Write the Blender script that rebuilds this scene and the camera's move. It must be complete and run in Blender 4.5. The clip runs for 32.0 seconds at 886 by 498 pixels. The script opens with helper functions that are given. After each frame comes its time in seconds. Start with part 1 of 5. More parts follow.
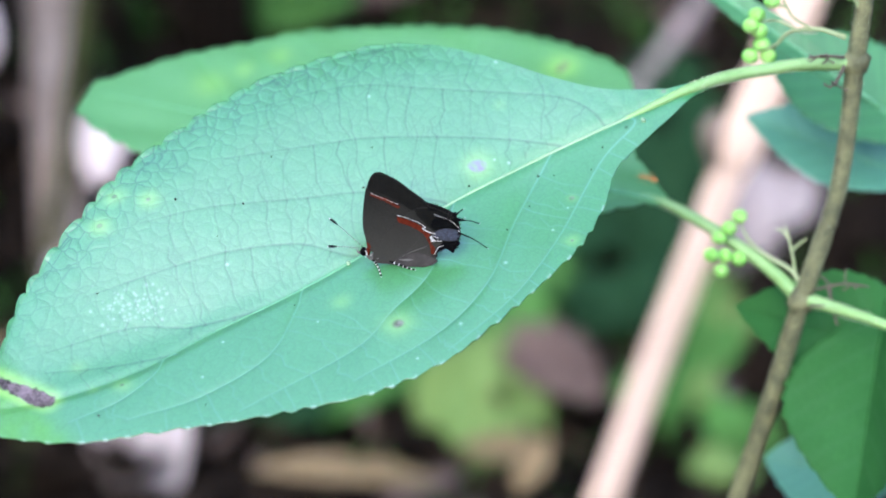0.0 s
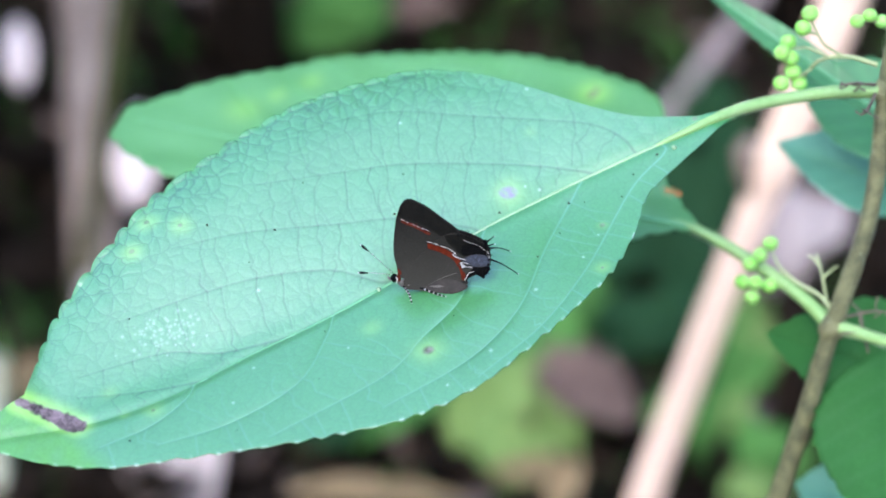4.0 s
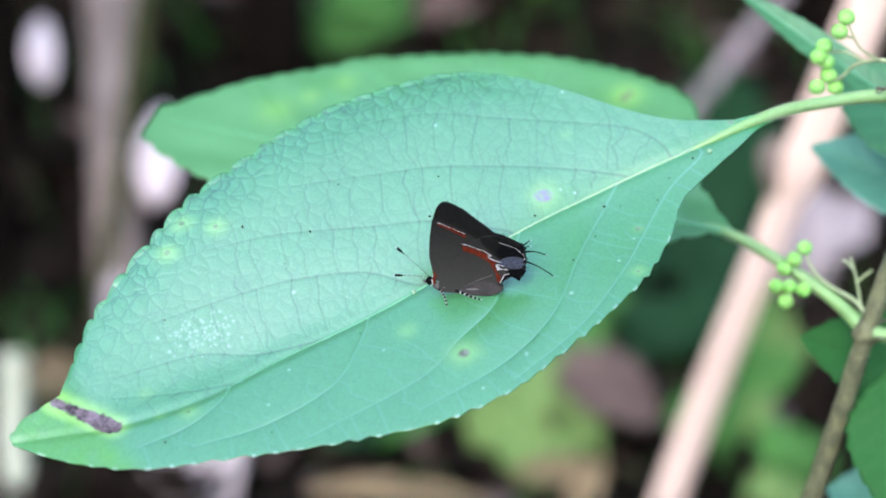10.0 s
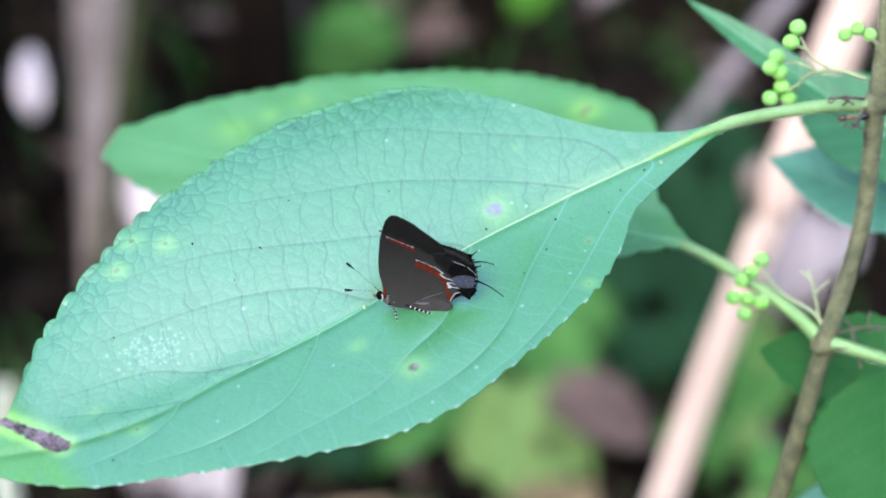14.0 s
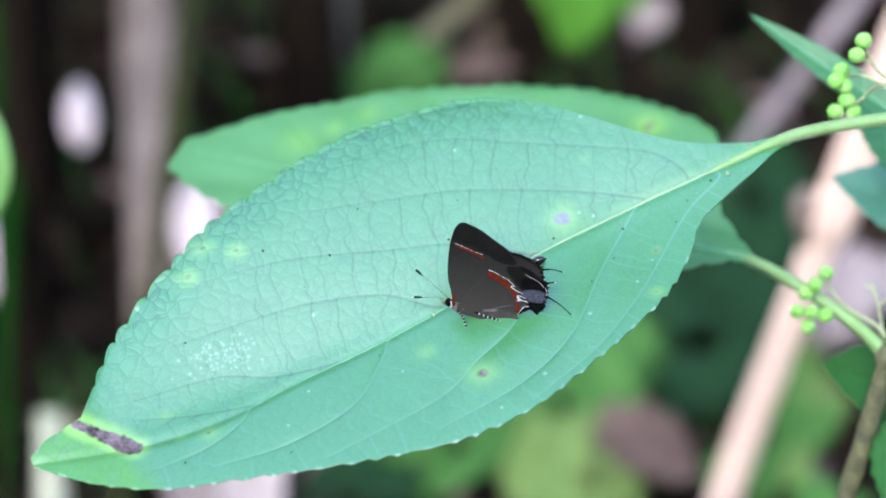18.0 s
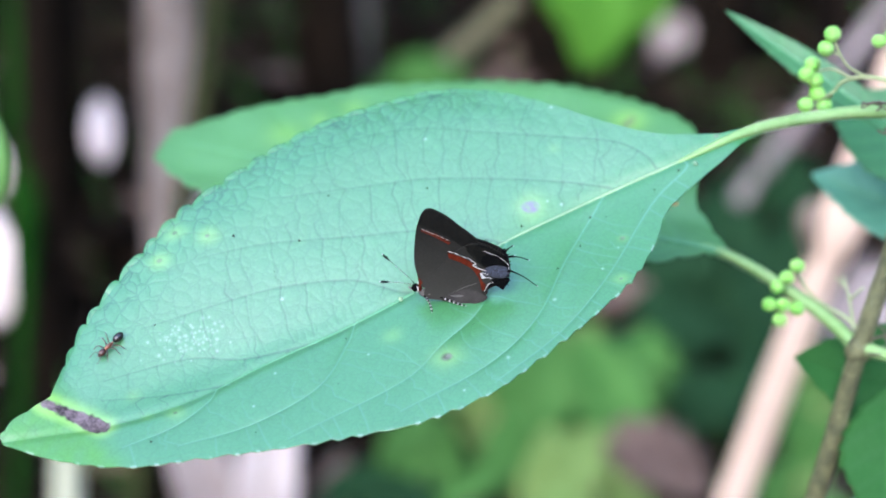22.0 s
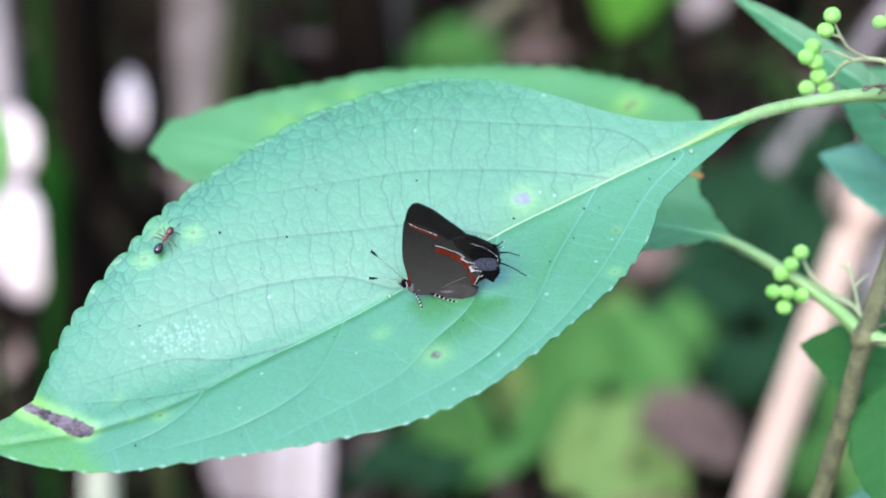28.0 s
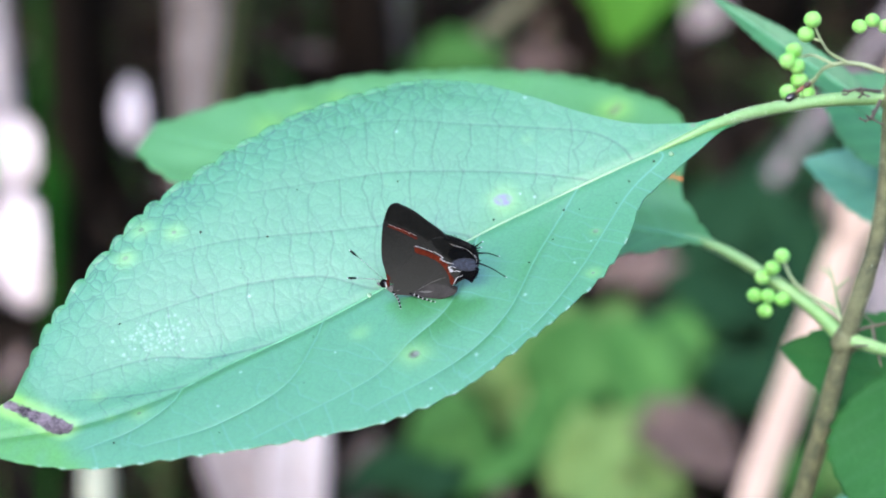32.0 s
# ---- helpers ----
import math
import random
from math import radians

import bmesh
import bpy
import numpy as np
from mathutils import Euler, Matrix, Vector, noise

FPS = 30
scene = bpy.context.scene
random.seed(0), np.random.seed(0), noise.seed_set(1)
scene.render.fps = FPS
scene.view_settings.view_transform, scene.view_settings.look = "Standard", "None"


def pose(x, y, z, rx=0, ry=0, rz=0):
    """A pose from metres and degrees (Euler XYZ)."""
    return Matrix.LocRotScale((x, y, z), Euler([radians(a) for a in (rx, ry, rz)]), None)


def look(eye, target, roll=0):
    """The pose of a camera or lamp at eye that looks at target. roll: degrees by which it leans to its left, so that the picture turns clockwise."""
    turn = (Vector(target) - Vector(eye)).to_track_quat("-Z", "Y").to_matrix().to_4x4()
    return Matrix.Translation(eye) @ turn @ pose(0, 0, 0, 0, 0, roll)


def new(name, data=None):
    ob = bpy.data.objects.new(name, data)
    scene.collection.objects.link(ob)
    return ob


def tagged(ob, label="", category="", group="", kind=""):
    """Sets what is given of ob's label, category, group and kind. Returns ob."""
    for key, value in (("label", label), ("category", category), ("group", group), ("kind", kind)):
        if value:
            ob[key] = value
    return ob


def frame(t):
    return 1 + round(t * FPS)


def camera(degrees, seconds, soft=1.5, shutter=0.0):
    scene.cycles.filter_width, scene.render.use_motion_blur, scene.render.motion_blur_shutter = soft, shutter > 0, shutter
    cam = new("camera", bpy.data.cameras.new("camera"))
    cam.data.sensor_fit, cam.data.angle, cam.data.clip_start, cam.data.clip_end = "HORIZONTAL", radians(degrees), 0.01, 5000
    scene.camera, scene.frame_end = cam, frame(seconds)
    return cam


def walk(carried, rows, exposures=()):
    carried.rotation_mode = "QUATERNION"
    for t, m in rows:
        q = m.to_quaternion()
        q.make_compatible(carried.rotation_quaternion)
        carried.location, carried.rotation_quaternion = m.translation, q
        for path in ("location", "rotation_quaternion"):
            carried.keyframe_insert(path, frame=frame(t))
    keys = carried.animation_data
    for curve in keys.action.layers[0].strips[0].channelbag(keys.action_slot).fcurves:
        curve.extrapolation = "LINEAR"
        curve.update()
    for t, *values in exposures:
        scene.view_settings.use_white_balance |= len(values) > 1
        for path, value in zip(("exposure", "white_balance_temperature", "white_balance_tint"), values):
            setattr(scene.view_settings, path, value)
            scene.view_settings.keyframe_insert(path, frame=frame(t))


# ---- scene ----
cam = camera(24.0, 32.0, soft=1.8)
cam.data.dof.use_dof = True
cam.data.dof.focus_distance = 0.298
cam.data.dof.aperture_fstop = 13.2
PATH = [
    (0, -0.00368, 0.00115, 0.64951, 58.899, -0.377, -1.106), (0.5, -0.00457, 0.00221, 0.65094, 58.904, -0.369, -0.709),
    (1, -0.00446, 0.00199, 0.65056, 59.153, -0.083, -0.142), (1.5, -0.00449, 0.00197, 0.65052, 59.266, 0.088, 0.109),
    (2, -0.00295, 0.00107, 0.65102, 59.548, 0.166, 0.112), (2.5, -0.00206, 0.00059, 0.65022, 59.380, 0.148, -0.029),
    (4.5, -0.00358, 0.00109, 0.65072, 59.557, -0.094, -0.247), (5, -0.00352, 0.00083, 0.65067, 59.755, 0.005, -0.050),
    (5.5, -0.00323, 0.00114, 0.64961, 59.501, 0.008, 0.077), (6, -0.00283, 0.00211, 0.65011, 59.169, -0.081, 0.135),
    (6.5, -0.00259, 0.00278, 0.65059, 58.848, -0.039, 0.185), (7, -0.00252, 0.00282, 0.65129, 58.757, 0.035, 0.196),
    (7.5, -0.00247, 0.00272, 0.65095, 59.014, -0.007, 0.201), (8, -0.00282, 0.00263, 0.65135, 59.023, -0.030, 0.297),
    (8.5, -0.00289, 0.00250, 0.65105, 59.090, 0.049, 0.418), (9, -0.00279, 0.00240, 0.65098, 59.125, 0.045, 0.455),
    (9.5, -0.00394, 0.00255, 0.65096, 59.144, 0.043, 0.464), (10, -0.00595, 0.00160, 0.65092, 59.425, -0.090, 0.330),
    (10.5, -0.00733, -0.00064, 0.64900, 59.807, -0.019, 0.250), (11, -0.00511, -0.00172, 0.64929, 59.921, -0.082, -0.242),
    (11.5, -0.00294, -0.00163, 0.64934, 60.115, -0.373, -0.432), (12, -0.00180, -0.00085, 0.65004, 60.088, -0.314, -0.392),
    (12.5, -0.00111, -0.00065, 0.64885, 60.120, -0.103, -0.337), (13, -0.00000, 0.00000, 0.65000, 60.000, -0.000, -0.001),
    (13.5, 0.00041, 0.00100, 0.64967, 59.690, 0.078, 0.251), (14, 0.00172, 0.00129, 0.64855, 60.234, 0.552, 0.073),
    (14.5, 0.00255, 0.00118, 0.64843, 61.310, 0.714, 0.270), (16.5, 0.00090, 0.00029, 0.64676, 60.927, 0.656, 0.689),
    (17, 0.00045, -0.00042, 0.64621, 60.923, 0.573, 0.813), (17.5, -0.00121, -0.00149, 0.64589, 61.156, 0.683, 1.014),
    (18, -0.00261, -0.00321, 0.64547, 61.400, 0.819, 1.136), (18.5, -0.00190, -0.00436, 0.64383, 61.633, 0.911, 1.046),
    (19, 0.00064, -0.00530, 0.64391, 61.761, 0.959, 0.863), (19.2, 0.00108, -0.00455, 0.64403, 61.718, 0.751, 0.886),
    (19.5, -0.00055, -0.00694, 0.64344, 62.052, 0.953, 1.491), (20, -0.00152, -0.00890, 0.64236, 62.290, 0.873, 1.593),
    (20.5, -0.00177, -0.01063, 0.64173, 62.313, 0.602, 0.894), (21, 0.00117, -0.01037, 0.64104, 62.363, 0.624, 0.667),
    (21.5, 0.00459, -0.00912, 0.64181, 62.178, 0.690, 0.950), (22, 0.00713, -0.00884, 0.64194, 62.127, 0.852, 2.169),
    (22.5, 0.00841, -0.00873, 0.64285, 61.984, 1.038, 2.580), (23, 0.00665, -0.00844, 0.64199, 61.860, 1.165, 2.780),
    (23.5, 0.00742, -0.00863, 0.64168, 61.873, 1.129, 2.284), (24, 0.00704, -0.00820, 0.64222, 61.823, 1.016, 2.355),
    (24.5, 0.00764, -0.00814, 0.64127, 61.888, 1.157, 2.361), (25, 0.00952, -0.00756, 0.64109, 61.703, 1.236, 2.295),
    (25.5, 0.01057, -0.00601, 0.64181, 61.372, 1.381, 2.121), (27.5, 0.01593, -0.00010, 0.64354, 61.052, 2.139, 2.736),
    (28, 0.01488, -0.00056, 0.64272, 61.113, 2.163, 2.885), (28.5, 0.01549, -0.00132, 0.64274, 61.252, 2.111, 2.626),
    (29, 0.01310, -0.00160, 0.64279, 61.348, 1.907, 2.594), (29.5, 0.01391, -0.00210, 0.64201, 61.481, 1.977, 2.616),
    (30, 0.01309, -0.00191, 0.64115, 61.196, 1.880, 2.609), (30.5, 0.01605, -0.00114, 0.64268, 60.919, 1.784, 2.587),
    (31, 0.01584, -0.00149, 0.64159, 61.063, 1.707, 2.952), (31.5, 0.01839, -0.00175, 0.64186, 61.283, 2.071, 3.135),
    (32, 0.01869, -0.00230, 0.64162, 61.477, 1.961, 3.173),
]
walk(cam, [(t, pose(*p)) for t, *p in PATH],
     exposures=[(0.0, 3.28, 6000, 12), (5.0, 3.26, 6000, 12), (10.0, 3.22, 6000, 12), (23.0, 3.24, 6000, 12), (28.0, 3.27, 6000, 12), (32.0, 3.25, 6000, 12)])

# ---- light ----
world = bpy.data.worlds.new("sky")
scene.world = world
world.use_nodes = True
sky = world.node_tree.nodes.new("ShaderNodeTexSky")
sky.sky_type, sky.sun_disc = "NISHITA", False
sky.sun_elevation, sky.sun_rotation = radians(38), radians(-160)
sky.dust_density = 1.6
world.node_tree.links.new(sky.outputs[0], world.node_tree.nodes["Background"].inputs[0])
world.node_tree.nodes["Background"].inputs[1].default_value = 0.15
sun = new("sun", bpy.data.lights.new("sun", "SUN"))
sun.data.energy, sun.data.angle, sun.data.color = 0.42, radians(45), (1.0, 0.96, 0.91)
sun.matrix_world = look((-0.27, -0.74, 0.62), (0, 0, 0))

# ---- materials ----
def material(name):
    m = bpy.data.materials.new(name)
    m.use_nodes = True
    nt = m.node_tree
    return m, nt, nt.nodes["Principled BSDF"]


def node(nt, kind, **inputs):
    n = nt.nodes.new(kind)
    for k, v in inputs.items():
        n.inputs[k].default_value = v
    return n


def mix(nt, fac, a, b):
    """A colour mix; fac, a, b are sockets or values."""
    n = nt.nodes.new("ShaderNodeMix")
    n.data_type = "RGBA"
    for sock, v in ((n.inputs[0], fac), (n.inputs[6], a), (n.inputs[7], b)):
        if isinstance(v, bpy.types.NodeSocket):
            nt.links.new(v, sock)
        else:
            sock.default_value = (*v, 1) if isinstance(v, tuple) else v
    return n.outputs[2]


def noise_tex(nt, scale, detail=4.0, rough=0.55, lo=0.35, hi=0.65):
    co = nt.nodes.new("ShaderNodeTexCoord")
    n = node(nt, "ShaderNodeTexNoise", Scale=scale, Detail=detail, Roughness=rough)
    nt.links.new(co.outputs["Object"], n.inputs["Vector"])
    r = node(nt, "ShaderNodeMapRange")
    r.inputs[1].default_value, r.inputs[2].default_value = lo, hi
    nt.links.new(n.outputs[0], r.inputs[0])
    return r.outputs[0], n.outputs[0]


def attr(nt, name):
    a = nt.nodes.new("ShaderNodeAttribute")
    a.attribute_name = name
    return a.outputs["Fac"]


def bumped(nt, bs, height, strength=0.3, distance=0.0003):
    b = node(nt, "ShaderNodeBump", Strength=strength, Distance=distance)
    nt.links.new(height, b.inputs["Height"])
    nt.links.new(b.outputs[0], bs.inputs["Normal"])


def plain(name, a, b, scale, rough=0.6, bump=0.3, dist=0.0003, spec=0.5, rnd=0.0, sss=0.0):
    """Two colours broken up at two scales, with relief."""
    m, nt, bs = material(name)
    f1, raw = noise_tex(nt, scale)
    f2, raw2 = noise_tex(nt, scale * 6.5, 3.0, 0.6, 0.3, 0.7)
    c = mix(nt, f1, a, b)
    c = mix(nt, 0.35, c, mix(nt, f2, a, b))
    if rnd:
        g = nt.nodes.new("ShaderNodeNewGeometry")
        o = nt.nodes.new("ShaderNodeObjectInfo")
        add = node(nt, "ShaderNodeMath")
        add.operation = "ADD"
        nt.links.new(g.outputs["Random Per Island"], add.inputs[0])
        nt.links.new(o.outputs["Random"], add.inputs[1])
        fr = node(nt, "ShaderNodeMath")
        fr.operation = "FRACT"
        nt.links.new(add.outputs[0], fr.inputs[0])
        hs = node(nt, "ShaderNodeHueSaturation")
        mr = node(nt, "ShaderNodeMapRange")
        mr.inputs[3].default_value, mr.inputs[4].default_value = 1 - rnd, 1 + rnd
        nt.links.new(fr.outputs[0], mr.inputs[0])
        nt.links.new(mr.outputs[0], hs.inputs["Value"])
        nt.links.new(c, hs.inputs["Color"])
        c = hs.outputs[0]
    nt.links.new(c, bs.inputs["Base Color"])
    bs.inputs["Roughness"].default_value = rough
    bs.inputs["Specular IOR Level"].default_value = spec
    if sss:
        bs.inputs["Subsurface Weight"].default_value = sss
        bs.inputs["Subsurface Radius"].default_value = (0.001, 0.002, 0.0005)
    bumped(nt, bs, raw2, bump, dist)
    return m


def network(nt):
    """The finest veins: a net of thin lines and the swollen cells between them, as strong as the attribute net."""
    co = nt.nodes.new("ShaderNodeTexCoord")
    n = node(nt, "ShaderNodeTexNoise", Scale=300.0, Detail=2.0)
    nt.links.new(co.outputs["Object"], n.inputs["Vector"])
    v = node(nt, "ShaderNodeVectorMath")
    v.operation = "MULTIPLY_ADD"
    nt.links.new(n.outputs["Color"], v.inputs[0])
    v.inputs[1].default_value = (0.0022, 0.0022, 0.0022)
    nt.links.new(co.outputs["Object"], v.inputs[2])
    vo = node(nt, "ShaderNodeTexVoronoi", Scale=460.0)
    vo.feature = "DISTANCE_TO_EDGE"
    nt.links.new(v.outputs[0], vo.inputs["Vector"])
    out = []
    for lo, hi, a, b in ((0.0, 0.07, 0.9, 0.0), (0.0, 0.25, 0.0, 1.0)):
        r = node(nt, "ShaderNodeMapRange")
        for k, q in zip((1, 2, 3, 4), (lo, hi, a, b)):
            r.inputs[k].default_value = q
        nt.links.new(vo.outputs["Distance"], r.inputs[0])
        m = node(nt, "ShaderNodeMath")
        m.operation = "MULTIPLY"
        nt.links.new(r.outputs[0], m.inputs[0])
        nt.links.new(attr(nt, "net"), m.inputs[1])
        out.append(m.outputs[0])
    return out


def leaf_material(name, dark, light, vein_col, rough=0.42, spec=0.5, net=False, coat=0.0):
    """A living leaf: the attributes vein, halo, dead and speck carry its veins and marks."""
    m, nt, bs = material(name)
    f1, raw = noise_tex(nt, 60)
    f2, raw2 = noise_tex(nt, 2600, 2.0, 0.6, 0.3, 0.7)
    c = mix(nt, f1, dark, light)
    c = mix(nt, 0.5, c, mix(nt, f2, tuple(0.86 * q for q in dark), tuple(1.08 * q for q in light)))
    c = mix(nt, attr(nt, "vein"), c, vein_col)
    if net:
        line, cell = network(nt)
        c = mix(nt, line, c, vein_col)
    c = mix(nt, attr(nt, "ridge"), c, (0.10, 0.28, 0.17))
    c = mix(nt, attr(nt, "halo"), c, (0.20, 0.40, 0.07))
    f3, raw3 = noise_tex(nt, 420, 3.0, 0.7, 0.38, 0.62)
    c = mix(nt, attr(nt, "dead"), c, mix(nt, f3, (0.020, 0.013, 0.012), (0.150, 0.112, 0.122)))
    c = mix(nt, attr(nt, "lilac"), c, (0.13, 0.10, 0.16))
    c = mix(nt, attr(nt, "speck"), c, (0.62, 0.72, 0.66))
    nt.links.new(c, bs.inputs["Base Color"])
    r, _ = noise_tex(nt, 260, 3.0)
    mr = node(nt, "ShaderNodeMapRange")
    mr.inputs[3].default_value, mr.inputs[4].default_value = rough - 0.02, rough + 0.03
    nt.links.new(r, mr.inputs[0])
    nt.links.new(mr.outputs[0], bs.inputs["Roughness"])
    bs.inputs["Specular IOR Level"].default_value = spec
    bs.inputs["Coat Weight"].default_value, bs.inputs["Coat Roughness"].default_value, bs.inputs["Coat IOR"].default_value = coat, rough - 0.13, 1.6
    if coat:
        dulled = node(nt, "ShaderNodeMath")
        dulled.operation = "MAXIMUM"
        nt.links.new(attr(nt, "vein"), dulled.inputs[0])
        bare = node(nt, "ShaderNodeMath")
        bare.operation = "MAXIMUM"
        nt.links.new(attr(nt, "dead"), bare.inputs[0])
        nt.links.new(attr(nt, "bare"), bare.inputs[1])
        nt.links.new(bare.outputs[0], dulled.inputs[1])
        cw = node(nt, "ShaderNodeMapRange")
        cw.inputs[3].default_value, cw.inputs[4].default_value = coat, 0.1 * coat
        nt.links.new(dulled.outputs[0], cw.inputs[0])
        nt.links.new(cw.outputs[0], bs.inputs["Coat Weight"])
        sw = node(nt, "ShaderNodeMapRange")
        sw.inputs[3].default_value, sw.inputs[4].default_value = spec, 0.25 * spec
        nt.links.new(bare.outputs[0], sw.inputs[0])
        nt.links.new(sw.outputs[0], bs.inputs["Specular IOR Level"])
    bumped(nt, bs, raw2, 0.2, 0.00012)
    if net:
        b = node(nt, "ShaderNodeBump", Strength=0.6, Distance=0.00017)
        nt.links.new(cell, b.inputs["Height"])
        nt.links.new(bs.inputs["Normal"].links[0].from_socket, b.inputs["Normal"])
        nt.links.new(b.outputs[0], bs.inputs["Normal"])
    tr = node(nt, "ShaderNodeBsdfTranslucent")
    nt.links.new(c, tr.inputs[0])
    ms = node(nt, "ShaderNodeMixShader")
    ms.inputs[0].default_value = 0.25
    nt.links.new(bs.outputs[0], ms.inputs[1])
    nt.links.new(tr.outputs[0], ms.inputs[2])
    nt.links.new(ms.outputs[0], nt.nodes["Material Output"].inputs[0])
    return m


M_LEAF = leaf_material("beautyberry leaf", (0.034, 0.156, 0.0445), (0.043, 0.178, 0.0540), (0.006, 0.058, 0.020), 0.40, 1.0, True, 1.0)
M_LEAF2 = leaf_material("shaded leaf", (0.05329, 0.1643, 0.052), (0.07359, 0.2059, 0.06864), (0.07, 0.22, 0.07))
M_LEAF3 = leaf_material("deep green leaf", (0.013, 0.068, 0.013), (0.023, 0.096, 0.022), (0.024, 0.09, 0.025), 0.65, 0.1)
M_LEAF5 = leaf_material("mid green leaf", (0.030, 0.118, 0.042), (0.042, 0.150, 0.056), (0.05, 0.17, 0.06), 0.5, 0.35)
M_LEAF4 = leaf_material("teal leaf", (0.055, 0.19, 0.125), (0.075, 0.23, 0.15), (0.05, 0.18, 0.11), 0.55, 0.8)
M_RIB = plain("pale midrib", (0.13, 0.225, 0.115), (0.17, 0.265, 0.145), 300, 0.6)
M_RIBD = plain("green midrib", (0.05, 0.19, 0.08), (0.08, 0.23, 0.105), 300, 0.5)
M_PET = plain("petiole green", (0.108, 0.205, 0.060), (0.158, 0.270, 0.096), 220, 0.55, 0.4)
M_PSTALK = plain("pale berry stalk", (0.15, 0.2, 0.085), (0.24, 0.28, 0.15), 300, 0.7, 0.4)
M_HAIR = plain("pale down", (0.3, 0.36, 0.24), (0.42, 0.46, 0.34), 900, 0.9, 0.1, 0.0001, 0.1)
M_STEM = plain("stem bark", (0.02938, 0.03192, 0.01176), (0.1296, 0.1341, 0.06048), 340, 0.8, 0.8, 0.0006)
M_TWIG = plain("dry twig", (0.035, 0.028, 0.02), (0.09, 0.07, 0.05), 500, 0.85, 0.6)
M_BERRY = plain("green berry", (0.140, 0.335, 0.062), (0.21, 0.415, 0.115), 420, 0.7, 0.3, 0.0002, 0.2, sss=0.6)
def wing_material():
    """Grey-brown wing scales, darker towards the top and paler towards the bottom."""
    m, nt, bs = material("wing grey-brown")
    co = nt.nodes.new("ShaderNodeTexCoord")
    sep = nt.nodes.new("ShaderNodeSeparateXYZ")
    nt.links.new(co.outputs["Object"], sep.inputs[0])
    f1, raw = noise_tex(nt, 420)
    f2, raw2 = noise_tex(nt, 4200, 2.0, 0.7, 0.3, 0.7)
    r = node(nt, "ShaderNodeMapRange")
    for k, q in zip((1, 2, 3, 4), (0.0012, 0.0115, 1.0, 0.0)):
        r.inputs[k].default_value = q
    nt.links.new(sep.outputs["Z"], r.inputs[0])
    c = mix(nt, r.outputs[0], (0.0034, 0.0034, 0.0027), (0.030, 0.0287, 0.0240))
    c = mix(nt, 0.2, c, mix(nt, f1, (0.0050, 0.0047, 0.0037), (0.014, 0.0132, 0.0108)))
    c = mix(nt, 0.22, c, mix(nt, f2, (0.003, 0.0027, 0.0023), (0.020, 0.018, 0.0157)))
    nt.links.new(c, bs.inputs["Base Color"])
    bs.inputs["Roughness"].default_value, bs.inputs["Specular IOR Level"].default_value = 0.85, 0.1
    bumped(nt, bs, raw2, 0.4, 0.0001)
    return m


M_WING = wing_material()
M_WINGD = plain("dark wing margin", (0.0021, 0.0020, 0.0017), (0.0056, 0.0052, 0.0043), 900, 0.9, 0.6, 0.00012, 0.06)
M_FOLD = plain("pale hindwing fold", (0.01792, 0.016, 0.01504), (0.0352, 0.03136, 0.02944), 420, 0.85, 0.5, 0.00012, 0.08)
M_RED = plain("orange-red scales", (0.030, 0.0036, 0.0016), (0.072, 0.011, 0.0036), 1400, 0.9, 0.4, 0.0001, 0.05)
M_WHITE = plain("white scales", (0.21, 0.2025, 0.1875), (0.39, 0.375, 0.3525), 1200, 0.8, 0.3, 0.0001)
M_BLACK = plain("black scales", (0.000525, 0.000525, 0.0007), (0.0014, 0.0014, 0.00175), 900, 0.9, 0.3, 0.0001, 0.05)
M_BLUE = plain("blue-grey scales", (0.0008, 0.00112, 0.0032), (0.016, 0.0208, 0.0384), 3000, 0.85, 0.3, 0.0001)
M_BLUEL = plain("pale blue scales", (0.009979, 0.01388, 0.02772), (0.03856, 0.04788, 0.08035), 2500, 0.85, 0.3, 0.0001)
M_FUR = plain("grey fur", (0.035, 0.033, 0.031), (0.08, 0.075, 0.07), 900, 0.9, 0.8, 0.0002)
M_ANTB = plain("ant black", (0.008, 0.007, 0.007), (0.02, 0.015, 0.012), 1500, 0.25, 0.2, 0.00005)
M_ANTR = plain("ant red-brown", (0.10, 0.034, 0.016), (0.18, 0.062, 0.028), 1500, 0.35, 0.2, 0.00005)
M_ANTD = plain("ant dark head", (0.03, 0.009, 0.006), (0.06, 0.02, 0.01), 1500, 0.35, 0.2, 0.00005)
M_ANTO = plain("ant orange", (0.42, 0.12, 0.02), (0.55, 0.18, 0.04), 1500, 0.4, 0.2, 0.00005)
# Near-black: the shade between the dead leaves is put into this soil colour.
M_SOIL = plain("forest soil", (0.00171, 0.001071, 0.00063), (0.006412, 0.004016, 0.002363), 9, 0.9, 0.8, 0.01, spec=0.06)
M_LITTER = plain("dead leaves", (0.06, 0.0432, 0.0348), (0.144, 0.105, 0.09), 25, 0.9, 0.5, 0.002, spec=0.06, rnd=0.55)
# Darker copy of the dead leaves, with ground shade in its colour.
M_LITTER_SHADE = plain("dark dead leaves", (0.003465, 0.002337, 0.001386), (0.01683, 0.01122, 0.007315), 25, 0.9, 0.5, 0.002, spec=0.06, rnd=0.5)
M_CANE = plain("bleached cane", (0.4389, 0.3254, 0.2535), (0.5146, 0.3935, 0.3179), 14, 0.9, 0.3, 0.001, spec=0.06)
M_PALE = plain("bleached leaf", (0.4379, 0.3717, 0.3602), (0.5474, 0.4703, 0.4598), 30, 0.7, 0.3, 0.001)
